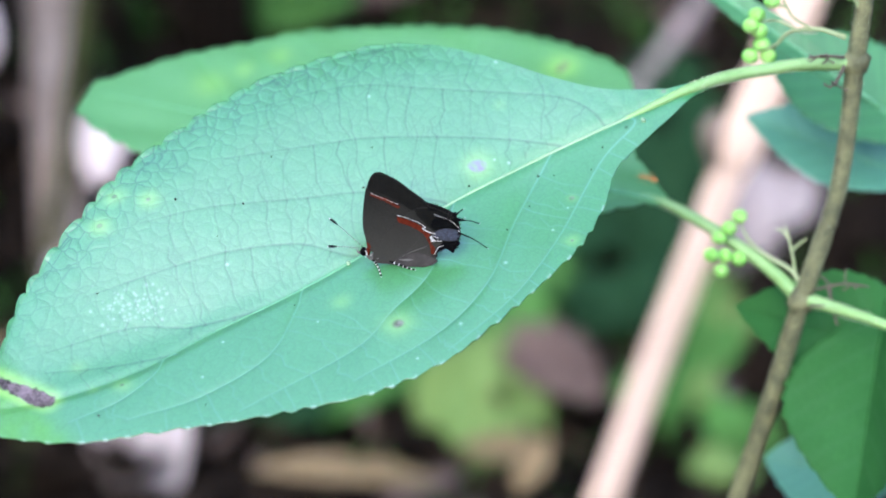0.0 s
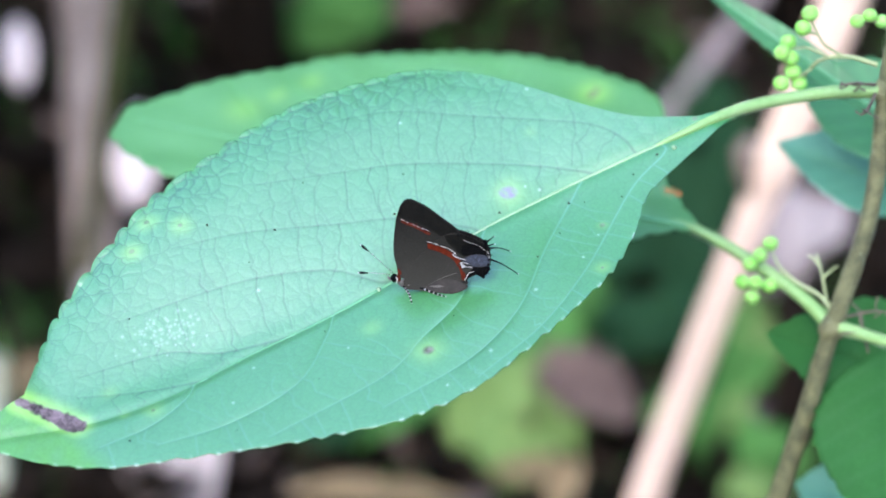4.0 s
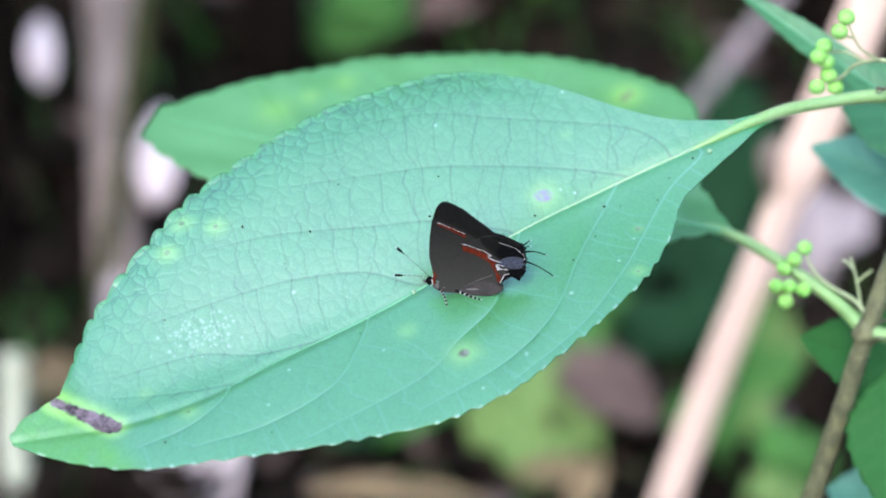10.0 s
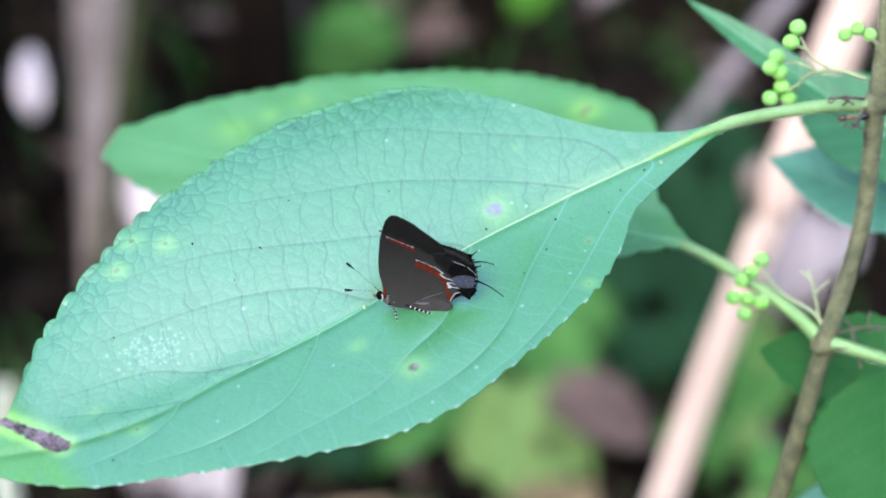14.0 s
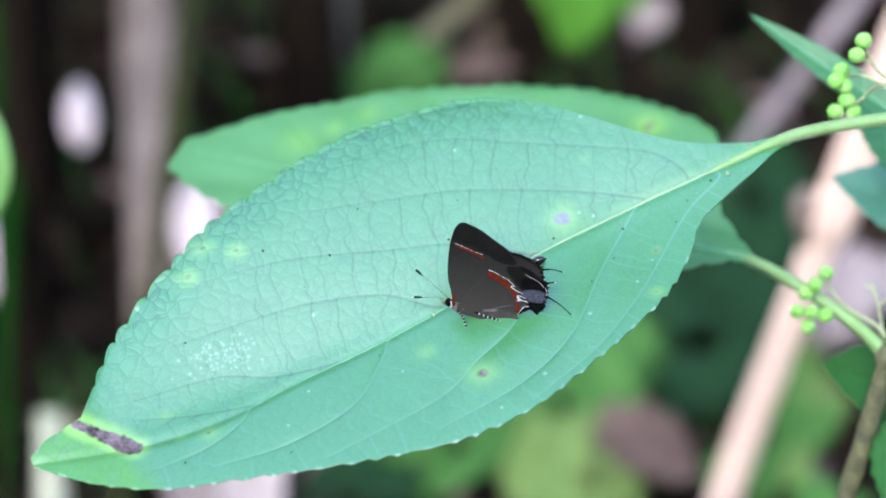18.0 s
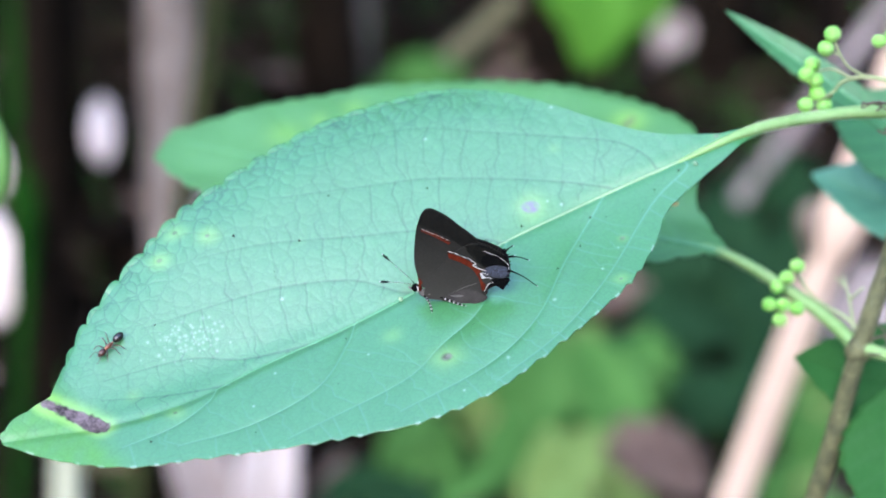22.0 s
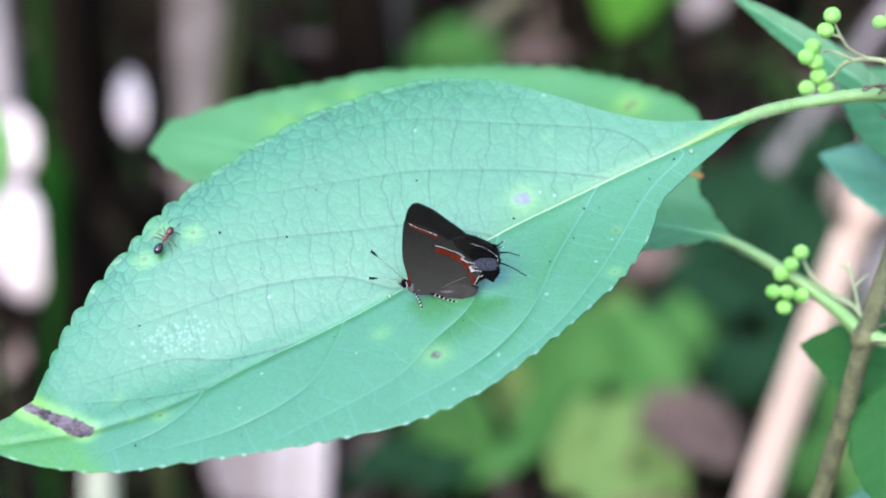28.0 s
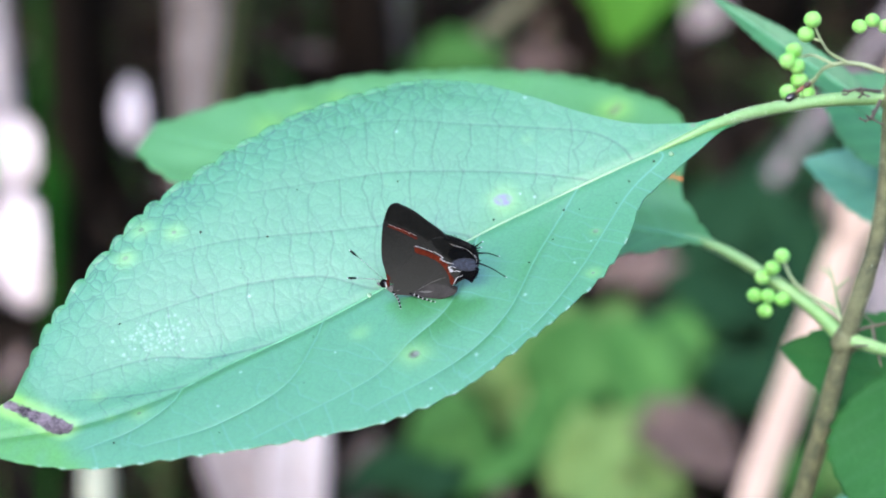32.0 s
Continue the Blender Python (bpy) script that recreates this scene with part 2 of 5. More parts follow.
M_GREYST = plain("grey dead stalk", (0.08525, 0.06587, 0.0527), (0.2092, 0.1666, 0.1395), 24, 0.9, 0.5, 0.002, spec=0.06)
M_OLIVE = plain("olive stalk", (0.01365, 0.01683, 0.00546), (0.0273, 0.03003, 0.01138), 20, 0.9, 0.4, 0.002, spec=0.06)
M_STICK = plain("bleached stick", (0.22, 0.19, 0.185), (0.36, 0.32, 0.315), 20, 0.9, 0.4, 0.002, spec=0.06)
M_MAUVE = plain("grey-mauve dead leaf", (0.1262, 0.1056, 0.101), (0.2295, 0.1974, 0.1928), 20, 0.9, 0.4, 0.002, spec=0.06)
M_STRAW = plain("greenish straw", (0.2448, 0.2584, 0.1809), (0.34, 0.3468, 0.2584), 20, 0.9, 0.4, 0.002, spec=0.06)
M_OLIVES = plain("pale olive stick", (0.10, 0.10, 0.06), (0.16, 0.155, 0.10), 20, 0.9, 0.4, 0.002, spec=0.06)
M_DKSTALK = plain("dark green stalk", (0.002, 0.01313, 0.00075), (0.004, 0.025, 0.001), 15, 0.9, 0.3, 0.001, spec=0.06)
# Thicket shade is put into this near-black wood colour.
M_DKWOOD = plain("wood with painted shade", (0.002302, 0.001525, 0.000891), (0.009465, 0.006124, 0.003622), 20, 0.9, 0.6, 0.003, spec=0.06)
# Shaded copy of the undergrowth green: the shade is in the colour.
M_DEEP = plain("leaf with painted shade", (0.00476, 0.01843, 0.0072), (0.00952, 0.0288, 0.0116), 20, 0.9, 0.3, 0.001, spec=0.06)
M_DEADG = plain("grey-pink dead leaf", (0.04535, 0.03125, 0.02613), (0.1014, 0.07056, 0.05832), 60, 0.9, 0.5, 0.002, spec=0.06, rnd=0.25)
M_DEADT = plain("tan dead leaf", (0.08, 0.05768, 0.03072), (0.152, 0.1154, 0.064), 60, 0.9, 0.5, 0.002, spec=0.06, rnd=0.25)
M_GRASS = plain("green blade", (0.01958, 0.06275, 0.01296), (0.04284, 0.1058, 0.02592), 20, 0.9, 0.3, 0.001, spec=0.06, rnd=0.25)
M_BRIGHT = plain("bright green leaf", (0.03, 0.102, 0.0072), (0.045, 0.129, 0.012), 20, 0.8, 0.3, 0.001, spec=0.15)
M_SAPL = plain("fresh yellow-green leaf", (0.085, 0.20, 0.055), (0.13, 0.26, 0.08), 60, 0.7, 0.3, 0.001, spec=0.2)
M_YGRASS = plain("yellow-green blade", (0.055, 0.098, 0.026), (0.092, 0.138, 0.044), 20, 0.9, 0.3, 0.001, spec=0.06, rnd=0.2)

# ---- helpers for shapes (in millimetres) ----
MM = 0.001


def mesh(name, verts, faces, mat, smooth=True):
    me = bpy.data.meshes.new(name)
    me.from_pydata([tuple(v) for v in (np.asarray(verts, float) * MM).tolist()], [], faces)
    me.materials.append(mat)
    if smooth:
        me.polygons.foreach_set("use_smooth", [True] * len(me.polygons))
    me.update()
    return me


def part(name, data, parent, label=""):
    ob = new(name, data)
    ob.parent = parent
    return tagged(ob, label)


def smooth_line(pts, k=6):
    """A Catmull-Rom curve through the points."""
    p = np.asarray(pts, float)
    q = np.vstack([2 * p[0] - p[1], p, 2 * p[-1] - p[-2]])
    out = []
    for i in range(1, len(q) - 2):
        for j in range(k):
            t = j / k
            a, b, c, d = q[i - 1], q[i], q[i + 1], q[i + 2]
            out.append(0.5 * (2 * b + (c - a) * t + (2 * a - 5 * b + 4 * c - d) * t * t + (3 * b - a - 3 * c + d) * t ** 3))
    out.append(p[-1])
    return np.array(out)


def tube(pts, radii, n=8, k=6, wob=0.0):
    """A capped round tube along a smooth line; radii are spread along it."""
    p = smooth_line(pts, k) if len(pts) > 2 else np.linspace(pts[0], pts[-1], k + 1)
    r = np.interp(np.linspace(0, 1, len(p)), np.linspace(0, 1, len(radii)), radii)
    if wob:
        r = r * (1 + wob * (np.random.rand(len(r)) - 0.5))
    V, Fc = [], []
    t0 = p[1] - p[0]
    side = np.cross(t0, (0.3, 0.2, 1.0) if abs(t0[2]) < 0.9 * np.linalg.norm(t0) else (1.0, 0.1, 0))
    for i in range(len(p)):
        t = p[min(i + 1, len(p) - 1)] - p[max(i - 1, 0)]
        t = t / np.linalg.norm(t)
        side = side - t * (side @ t)
        side = side / np.linalg.norm(side)
        up = np.cross(t, side)
        for j in range(n):
            a = 2 * math.pi * j / n
            V.append(p[i] + r[i] * (math.cos(a) * side + math.sin(a) * up))
    for i in range(len(p) - 1):
        for j in range(n):
            Fc.append((i * n + j, i * n + (j + 1) % n, (i + 1) * n + (j + 1) % n, (i + 1) * n + j))
    Fc.append(tuple(range(n))[::-1])
    Fc.append(tuple((len(p) - 1) * n + j for j in range(n)))
    return V, Fc


def ellipsoid(c, r, n=12, m=8, turn=None, lump=0.0):
    V, Fc = [], []
    for i in range(m + 1):
        a = math.pi * i / m
        for j in range(n):
            b = 2 * math.pi * j / n
            d = Vector((math.cos(a), math.sin(a) * math.cos(b), math.sin(a) * math.sin(b)))
            s = 1 + lump * noise.noise(d * 2.3 + Vector(c))
            v = Vector((d[0] * r[0], d[1] * r[1], d[2] * r[2])) * s
            if turn:
                v = turn @ v
            V.append(np.array(v) + np.array(c))
    for i in range(m):
        for j in range(n):
            Fc.append((i * n + j, i * n + (j + 1) % n, (i + 1) * n + (j + 1) % n, (i + 1) * n + j))
    return V, Fc


def plate(outline, y0, y1):
    """An x-z outline given thickness along y."""
    n = len(outline)
    V = [(x, y0, z) for x, z in outline] + [(x, y1, z) for x, z in outline]
    Fc = [tuple(range(n)), tuple(range(2 * n - 1, n - 1, -1))]
    Fc += [(i, i + n, (i + 1) % n + n, (i + 1) % n) for i in range(n)]
    return V, Fc


def strip(line, widths, y0, y1):
    """A band in the x-z plane along a line."""
    p = np.asarray(line, float)
    w = np.interp(np.linspace(0, 1, len(p)), np.linspace(0, 1, len(widths)), widths)
    t = np.gradient(p, axis=0)
    nrm = np.stack([-t[:, 1], t[:, 0]], 1) / np.linalg.norm(t, axis=1)[:, None]
    a, b = p + nrm * w[:, None] / 2, p - nrm * w[:, None] / 2
    return plate([tuple(v) for v in a] + [tuple(v) for v in b[::-1]], y0, y1)


def frame_of(base, tip, normal):
    """A pose whose x runs from base to tip and whose z is near normal."""
    x = (Vector(tip) - Vector(base)).normalized()
    y = Vector(normal).cross(x).normalized()
    z = x.cross(y)
    m = Matrix((x, y, z)).transposed().to_4x4()
    m.translation = Vector(base)
    return m


def step(a, b, x):
    t = np.clip((x - a) / (b - a), 0, 1)
    return t * t * (3 - 2 * t)


def seg_dist(X, Y, line):
    """Distance of each point to a polyline, and how far along it."""
    best, along = np.full(X.shape, 1e9), np.zeros(X.shape)
    n = len(line) - 1
    for i in range(n):
        a, b = np.array(line[i]), np.array(line[i + 1])
        d = b - a
        u = np.clip(((X - a[0]) * d[0] + (Y - a[1]) * d[1]) / max(d @ d, 1e-9), 0, 1)
        r = np.hypot(X - a[0] - u * d[0], Y - a[1] - u * d[1])
        along = np.where(r < best, (i + u) / n, along)
        best = np.minimum(best, r)
    return best, along


def grid_faces(nx, ny):
    i, j = np.meshgrid(np.arange(nx - 1), np.arange(ny - 1), indexing="ij")
    a = (i * ny + j).ravel()
    return np.stack([a, a + ny, a + ny + 1, a + 1], 1).tolist()


def wave(X, Y, scale, seed):
    """Smooth irregular waves, for swells of a surface."""
    rs = np.random.RandomState(seed)
    out = np.zeros(X.shape)
    for _ in range(9):
        a, f, ph = rs.rand() * 6.283, scale * (0.6 + rs.rand()), rs.rand() * 6.283
        out += np.sin((X * math.cos(a) + Y * math.sin(a)) * f + ph)
    return out / 4


def solid(ob, t):
    m = ob.modifiers.new("thickness", "SOLIDIFY")
    m.thickness, m.offset = t * MM, -1
    return ob


def set_attr(me, name, values):
    a = me.attributes.new(name, "FLOAT", "POINT")
    a.data.foreach_set("value", np.ascontiguousarray(values, np.float32).ravel())


def simple_blade(name, L, W, mat, parent, label="", fold=0.18, droop=0.0, teeth=1.0, skew=0.0, nx=90, ny=33, tipw=1.15, seed=1, spots=(), curl=0.0, full=0.9, taper=0.25, prof=None):
    """A beautyberry leaf of length L and width W along x, with side veins, toothed edge, fold and droop."""
    u = np.linspace(0, 1, nx)
    half = np.sin(math.pi * np.clip(u, 0, 1) ** tipw) ** full * W / 2 * (1 - taper * u)
    half = np.maximum(half, 0.25 * (1 - u) + 0.03)
    pitch = max(2.6, L / 28)
    saw = (u * L / pitch) % 1.0
    half = half + teeth * (saw - 0.5) * 0.6 * np.clip(half / 4, 0, 1)
    v = np.linspace(-1, 1, ny)
    lo = hi = half
    if prof:
        fa, ne = smooth_line(prof[0], 8), smooth_line(prof[1], 8)
        t = 0.9 * (np.abs(np.sin(math.pi * (u * L + 0.8 * np.sin(u * 23)) / 4.2)) ** 0.6 - 0.7)
        lo = np.maximum(np.interp(u * L, fa[:, 0], fa[:, 1]) + t, 0.05)
        hi = np.maximum(np.interp(u * L, ne[:, 0], ne[:, 1]) + t, 0.05)
    X = np.repeat((u * L)[:, None], ny, 1)
    Y = np.where(v[None, :] < 0, lo[:, None], hi[:, None]) * v[None, :] + (skew * np.sin(math.pi * u))[:, None]
    a = np.abs(Y)
    Z = fold * a - droop * (X / L) ** 2 * L - curl * (a / (W / 2)) ** 3 * W * 0.2
    Z += 0.35 * wave(X, Y, 0.5, seed) * np.clip(a / 6, 0, 1)
    vein = np.zeros(X.shape)
    k = 6
    for i in range(k):
        x0 = L * (0.08 + 0.78 * i / k)
        for s in (-1, 1):
            yy = s * np.linspace(0, W / 2, 8)
            line = [(x0 + abs(q) * 0.75 + 0.018 * q * q, q + skew * math.sin(math.pi * x0 / L)) for q in yy]
            d, _ = seg_dist(X, Y, line)
            vein = np.maximum(vein, 0.7 * np.exp(-(d / 0.35) ** 2))
    Z -= 0.25 * vein
    me = mesh(name, np.stack([X, Y, Z], -1).reshape(-1, 3), grid_faces(nx, ny), mat)
    set_attr(me, "vein", vein)
    halo, dead = np.zeros(X.shape), np.zeros(X.shape)
    for sx, sy, r, dk in spots:
        d = np.hypot(X - sx, Y - sy)
        halo = np.maximum(halo, (0.78 if dk else 0.36) * np.exp(-(d / r) ** 2))
        if dk:
            dead = np.maximum(dead, 0.95 * np.exp(-(d / (r * 0.42)) ** 4))
    set_attr(me, "halo", halo)
    set_attr(me, "dead", dead)
    ob = solid(part(name, me, parent, label), 0.3)
    rib = [(x, skew * math.sin(math.pi * x / L), -droop * (x / L) ** 2 * L + 0.05) for x in np.linspace(0, L * 0.97, 12)]
    part("midrib", mesh("midrib", *tube(rib, [0.4, 0.25, 0.08], 6, 2), M_LEAF3 if mat is M_LEAF3 else M_RIBD), ob)
    return ob


GROUPS = {"dark_trunk": "sapling trunks in the thicket", "dry_stick": "dry sticks in the undergrowth", "dead_stalk": "dead stalks in the thicket", "dead_leaf": "dead leaves on the ground",
          "undergrowth_plant": "low plants on the forest floor", "bleached_leaf": "bleached leaves in the thicket", "sapling": "thin saplings in the thicket", "dirt_speck": "grains of dirt on the leaf", "pale_crumb": "pale crumbs on the leaf", "ant": "ants on the shrub"}

# ---- the beautyberry shrub ----
shrub = new("beautyberry_shrub")
shrub.location = (0.0, 0.27, 0.0)
tagged(shrub, "beautyberry shrub with broad toothed leaves and unripe green berries", "shrub")
ORG = np.array([0.0, 0.27, 0.0])


def rel(*pts):
    """World places (metres) as millimetres in the shrub's space."""
    return [tuple((np.array(p) - ORG) * 1000) for p in pts]


part("stem", mesh("stem", *tube(rel((0.030, 0.272, -0.02), (0.032, 0.275, 0.2), (0.040, 0.278, 0.36), (0.0494, 0.2796, 0.4143), (0.0544, 0.2813, 0.4373), (0.0575, 0.2826, 0.4514), (0.0609, 0.2837, 0.4695),
     (0.0656, 0.2876, 0.4882), (0.0665, 0.2901, 0.5084), (0.0672, 0.2918, 0.5194), (0.0671, 0.2933, 0.5299), (0.0685, 0.297, 0.56), (0.07, 0.30, 0.60)),
     [3.4, 2.4, 1.9, 1.75, 1.65, 1.6, 1.55, 1.4, 1.5, 1.3, 1.2, 1.0, 0.8], 12, 8, 0.12), M_STEM), shrub, "slender brown woody stem")
for name, c, r in (("stem_node", (0.0665, 0.2901, 0.5084), 2.0), ("stem_node", (0.0607, 0.2837, 0.469), 2.1)):
    part(name, mesh(name, *ellipsoid(rel(c)[0], (r * 1.1, r, r * 1.15), 12, 8, None, 0.3), M_STEM), shrub)

# the large leaf on which the butterfly sits: its own space, x from base to tip, y to the near edge
LEAF = pose(0.03741, 0.27956, 0.50848, -23.3545, 12.0042, -155.3566)
FAR = [(-8, 0.25), (-4, 0.9), (0, 1.4), (1.3, 1.9), (8.6, 6.2), (15, 12.2), (21.2, 18.8), (27.9, 24.5), (35.6, 28.4), (44.4, 29.9), (53.6, 30.4), (63.4, 29.1), (73.6, 26.6), (79.8, 24.8), (85.5, 21.9), (92.3, 18.1), (99, 13.4), (102.8, 9.3), (105.8, 5.2), (108.4, 2.9), (110.8, 2.5), (113.2, 1.8), (115.4, 0.7), (116.2, 0.05)]
NEAR = [(-8, 0.25), (-4, 1.0), (-2, 1.5), (2.9, 3.2), (7, 4.4), (14.3, 7.1), (18.9, 11.7), (25.4, 16.4), (32.6, 19.4), (40.3, 21.9), (51.7, 24.9), (62.2, 24.9), (69.9, 23.2), (81.1, 19.8), (91.9, 15.9), (101.3, 12.6), (108.6, 8.1), (113.5, 3.7), (116.2, 0.4)]
FAR_VEINS = [[(11.7, -0.6), (12.5, -4.5), (16.7, -9.2), (31.5, -17.5), (42.8, -23.5), (57.3, -26.3)], [(18.5, -0.6), (20.2, -2), (27.6, -6.7), (42.9, -13.8), (51, -16.3), (64.7, -20.2)], [(38.5, -0.3), (40.2, -1.6), (48.4, -6.6), (57.8, -9.8), (70.2, -14.1), (80.1, -16)],
    [(54, 1.6), (55.7, 0.7), (60.9, -3.5), (69.4, -6.4), (77.6, -7.8), (91.9, -8.9)], [(70, 3.4), (79.9, 1.5), (87.7, -2), (99.9, -3.3)], [(84, 4.5), (91.2, 2.9), (101.3, -0.5)]]
NEAR_VEINS = [[(7.5, 0), (8.3, 1.7), (15.8, 4.8), (28.8, 14.3), (39.4, 20.1), (51.1, 23.6)], [(20.5, -0.9), (21.8, 0), (31.5, 7.5), (40.7, 15.8), (51.1, 20.2), (64.9, 21.7)], [(37.2, -0.3), (38.4, 0.8), (46.6, 9.7), (54.7, 13.4), (62.6, 16.9), (80.4, 18.4)],
    [(63.6, 2.8), (66.4, 6.3), (73.3, 11.8), (84.2, 13.4), (94.5, 12.1)], [(86, 4.6), (88.2, 6.6), (94, 8.5), (101.5, 8.8)]]
RIB = [(-8, 0, 0.3), (-4, 0, 0.2), (0, 0, 0.0), (5.3, -0.1, 0), (21.1, -0.9, 0), (35.7, -0.4, 0), (50, 1.3, 0), (64, 2.9, 0), (78.3, 3.6, 0), (90.1, 4.8, 0), (101.4, 4.1, 0), (110, 1.9, 0), (116, 0.2, 0)]


def rib_y(x):
    return np.interp(x, RIB_S[:, 0], RIB_S[:, 1])


RIB_S = smooth_line(RIB, 8)


def leaf_z(x, y):
    """Height of the large leaf: a shallow valley along the midrib with edges that roll over."""
    x, y = np.asarray(x, float), np.asarray(y, float)
    ym = 2.0 * np.sin(math.pi * np.clip(x / 116, 0, 1)) ** 1.5
    a = np.sqrt((y - ym) ** 2 + 4) - 2
    env = step(-4, 30, x) * (1 - 0.75 * step(80, 118, x))
    return -3.2 * env + env * (0.26 * a - 0.0035 * a * a)


def big_leaf():
    nx, nf, nn = 900, 220, 170
    x = np.linspace(-8, 116.2, nx)
    f, nr = smooth_line(FAR, 10), smooth_line(NEAR, 10)
    xf, wf, xn, wn = f[:, 0], f[:, 1], nr[:, 0], nr[:, 1]
    arc_f = np.concatenate([[0], np.cumsum(np.hypot(np.diff(x), np.diff(np.interp(x, xf, wf))))])
    arc_n = np.concatenate([[0], np.cumsum(np.hypot(np.diff(x), np.diff(np.interp(x, xn, wn))))])
    wob = 0.6 * np.sin(arc_f * 0.31) + 0.4 * np.sin(arc_f * 0.83 + 1)
    scallop = np.abs(np.sin(math.pi * (arc_f + wob) / 4.3)) ** 0.7
    far = np.interp(x, xf, wf) + 0.8 * step(15, 40, x) + (0.95 * (scallop - 0.75) * step(6, 40, x) * (0.45 + 0.55 * step(45, 75, x)) * (1 - 0.6 * step(101, 108, x)))
    saw = ((arc_n + 0.5 * np.sin(arc_n * 0.5)) / 3.6) % 1.0
    tooth = np.where(saw > 0.72, (1 - saw) / 0.28, saw / 0.72)
    near = np.interp(x, xn, wn) + (0.42 + 0.2 * np.sin(arc_n * 0.37)) * (tooth - 0.5) * step(8, 18, x) * (1 - 0.7 * step(100, 114, x))
    far, near = np.maximum(far, 0.05), np.maximum(near, 0.05)
    ym = rib_y(x)
    vf = np.linspace(0, 1, nf + 1)[:-1]
    vn = np.linspace(0, 1, nn)
    Yf = -far[:, None] + (ym + far)[:, None] * vf[None, :]
    Yn = ym[:, None] + (near - ym)[:, None] * vn[None, :]
    Y = np.concatenate([Yf, Yn], 1)
    ny = Y.shape[1]
    X = np.repeat(x[:, None], ny, 1)
    Z = leaf_z(X, Y)
    second, third, near2 = np.zeros(X.shape), np.zeros(X.shape), np.full(X.shape, 9.0)
    rs = np.random.RandomState(4)
    for veins, s in ((FAR_VEINS, -1), (NEAR_VEINS, 1)):
        lines = [smooth_line(v, 6) for v in veins]
        for ln in lines:
            d, along = seg_dist(X, Y, ln)
            w = 0.2 - 0.08 * along
            near2 = np.minimum(near2, np.where((Y > rib_y(X)) == (s > 0), d + 2.5 * step(0.75, 1.0, along), 9.0))
            second = np.maximum(second, np.exp(-(d / w) ** 2) * (1 - 0.4 * along))
        # the rungs between neighbouring side veins
        rib = RIB_S[:, :2]
        for i in range(len(lines)):
            a = lines[i]
            run = np.concatenate([[0], np.cumsum(np.linalg.norm(np.diff(a, axis=0), axis=1))])
            for q in np.arange(4.5, run[-1] - 1, 3.7) + 0.8 * rs.randn(len(np.arange(4.5, run[-1] - 1, 3.7))):
                k = min(max(int(np.searchsorted(run, q)), 1), len(a) - 2)
                p = np.array([np.interp(q, run, a[:, 0]), np.interp(q, run, a[:, 1])])
                t = a[k + 1] - a[k - 1]
                t = t / np.linalg.norm(t)
                nrm = np.array([-t[1], t[0]])
                for sd in (-1, 1):
                    others = [o for m, o in enumerate(lines) if m != i] + [rib]
                    best = 14.0
                    for o in others:
                        r = o - p
                        al, ac = r @ (nrm * sd), np.abs(r @ t)
                        ok = (al > 0.8) & (ac < 2.2)
                        if ok.any():
                            best = min(best, al[ok].min())
                    if sd < 0 and rs.rand() < 0.6:
                        continue
                    ln_len = best * (0.88 + 0.14 * rs.rand() if sd > 0 else 0.3 + 0.3 * rs.rand())
                    bend = 0.35 * rs.randn() + 0.5
                    line = [p + nrm * sd * ln_len * u + t * (bend * math.sin(math.pi * u) + 0.3 * rs.randn() * (0 < u < 1)) for u in np.linspace(0, 1, 5)]
                    bold = 0.55 + 0.7 * rs.rand()
                    lo, hi = np.min(line, 0) - 1.2, np.max(line, 0) + 1.2
                    i0, i1 = np.searchsorted(x, [lo[0], hi[0]])
                    sub = (slice(i0, i1), slice(None))
                    d, along = seg_dist(X[sub], Y[sub], line)
                    third[sub] = np.maximum(third[sub], np.exp(-(d / 0.125) ** 2) * bold * (0.85 - 0.3 * along))
    near2 = np.minimum(near2, np.abs(Y - ym[:, None]))
    edge_f = np.clip((Y + np.interp(x, xf, wf)[:, None]) / 9.0, 0, 1)
    # relief: veins sunk, the skin between them swollen, most of all near the far edge
    swell = 1 - 0.7 * np.maximum(second, third)
    near_side = Y > ym[:, None]
    panel = np.where(near_side, 0.30 + 0.2 * (1 - step(35, 65, X)), 0.06)
    Z = Z + panel * step(8, 34, X) * (1 - np.exp(-near2 / np.where(near_side, 1.4, 2.0))) - np.where(near_side, 0.045, 0.02) * second * step(4, 30, X) - 0.018 * third + 0.03 * wave(X, Y, 1.5, 3) * swell * (1.2 - 1.0 * edge_f)
    Z += 0.10 * (scallop - 0.5)[:, None] * np.exp(-((Y + far[:, None]) / 0.6) ** 2) * step(20, 60, X)
    Z -= 1.4 * (1 - edge_f) ** 2 * step(15, 40, X) * (1 - step(99, 108, X))
    Z -= 1.3 * step(0, 8, -X)
    dr = np.abs(Y - ym[:, None])
    Z -= 0.25 * np.exp(-(dr / 0.9) ** 2)
    me = mesh("leaf", np.stack([X, Y, Z], -1).reshape(-1, 3), grid_faces(nx, ny), M_LEAF)
    # Far veins darker: the shade of sunk grooves is put into the colour.
    far_side = np.where(Y < ym[:, None], 1.0, 0.45)
    set_attr(me, "vein", np.clip((0.72 * second + 0.75 * third) * far_side, 0, 0.95))
    margin = np.exp(-((Y + far[:, None]) / 6.5) ** 2)
    set_attr(me, "net", np.where(Y < ym[:, None], 0.24 + 0.7 * margin * step(14, 40, X) * (1 - 0.85 * step(90, 104, X)), 0.17))
    halo, dead, speck = np.zeros(X.shape), np.zeros(X.shape), np.zeros(X.shape)
    rag = 0.35 * wave(X, Y, 1.6, 5)
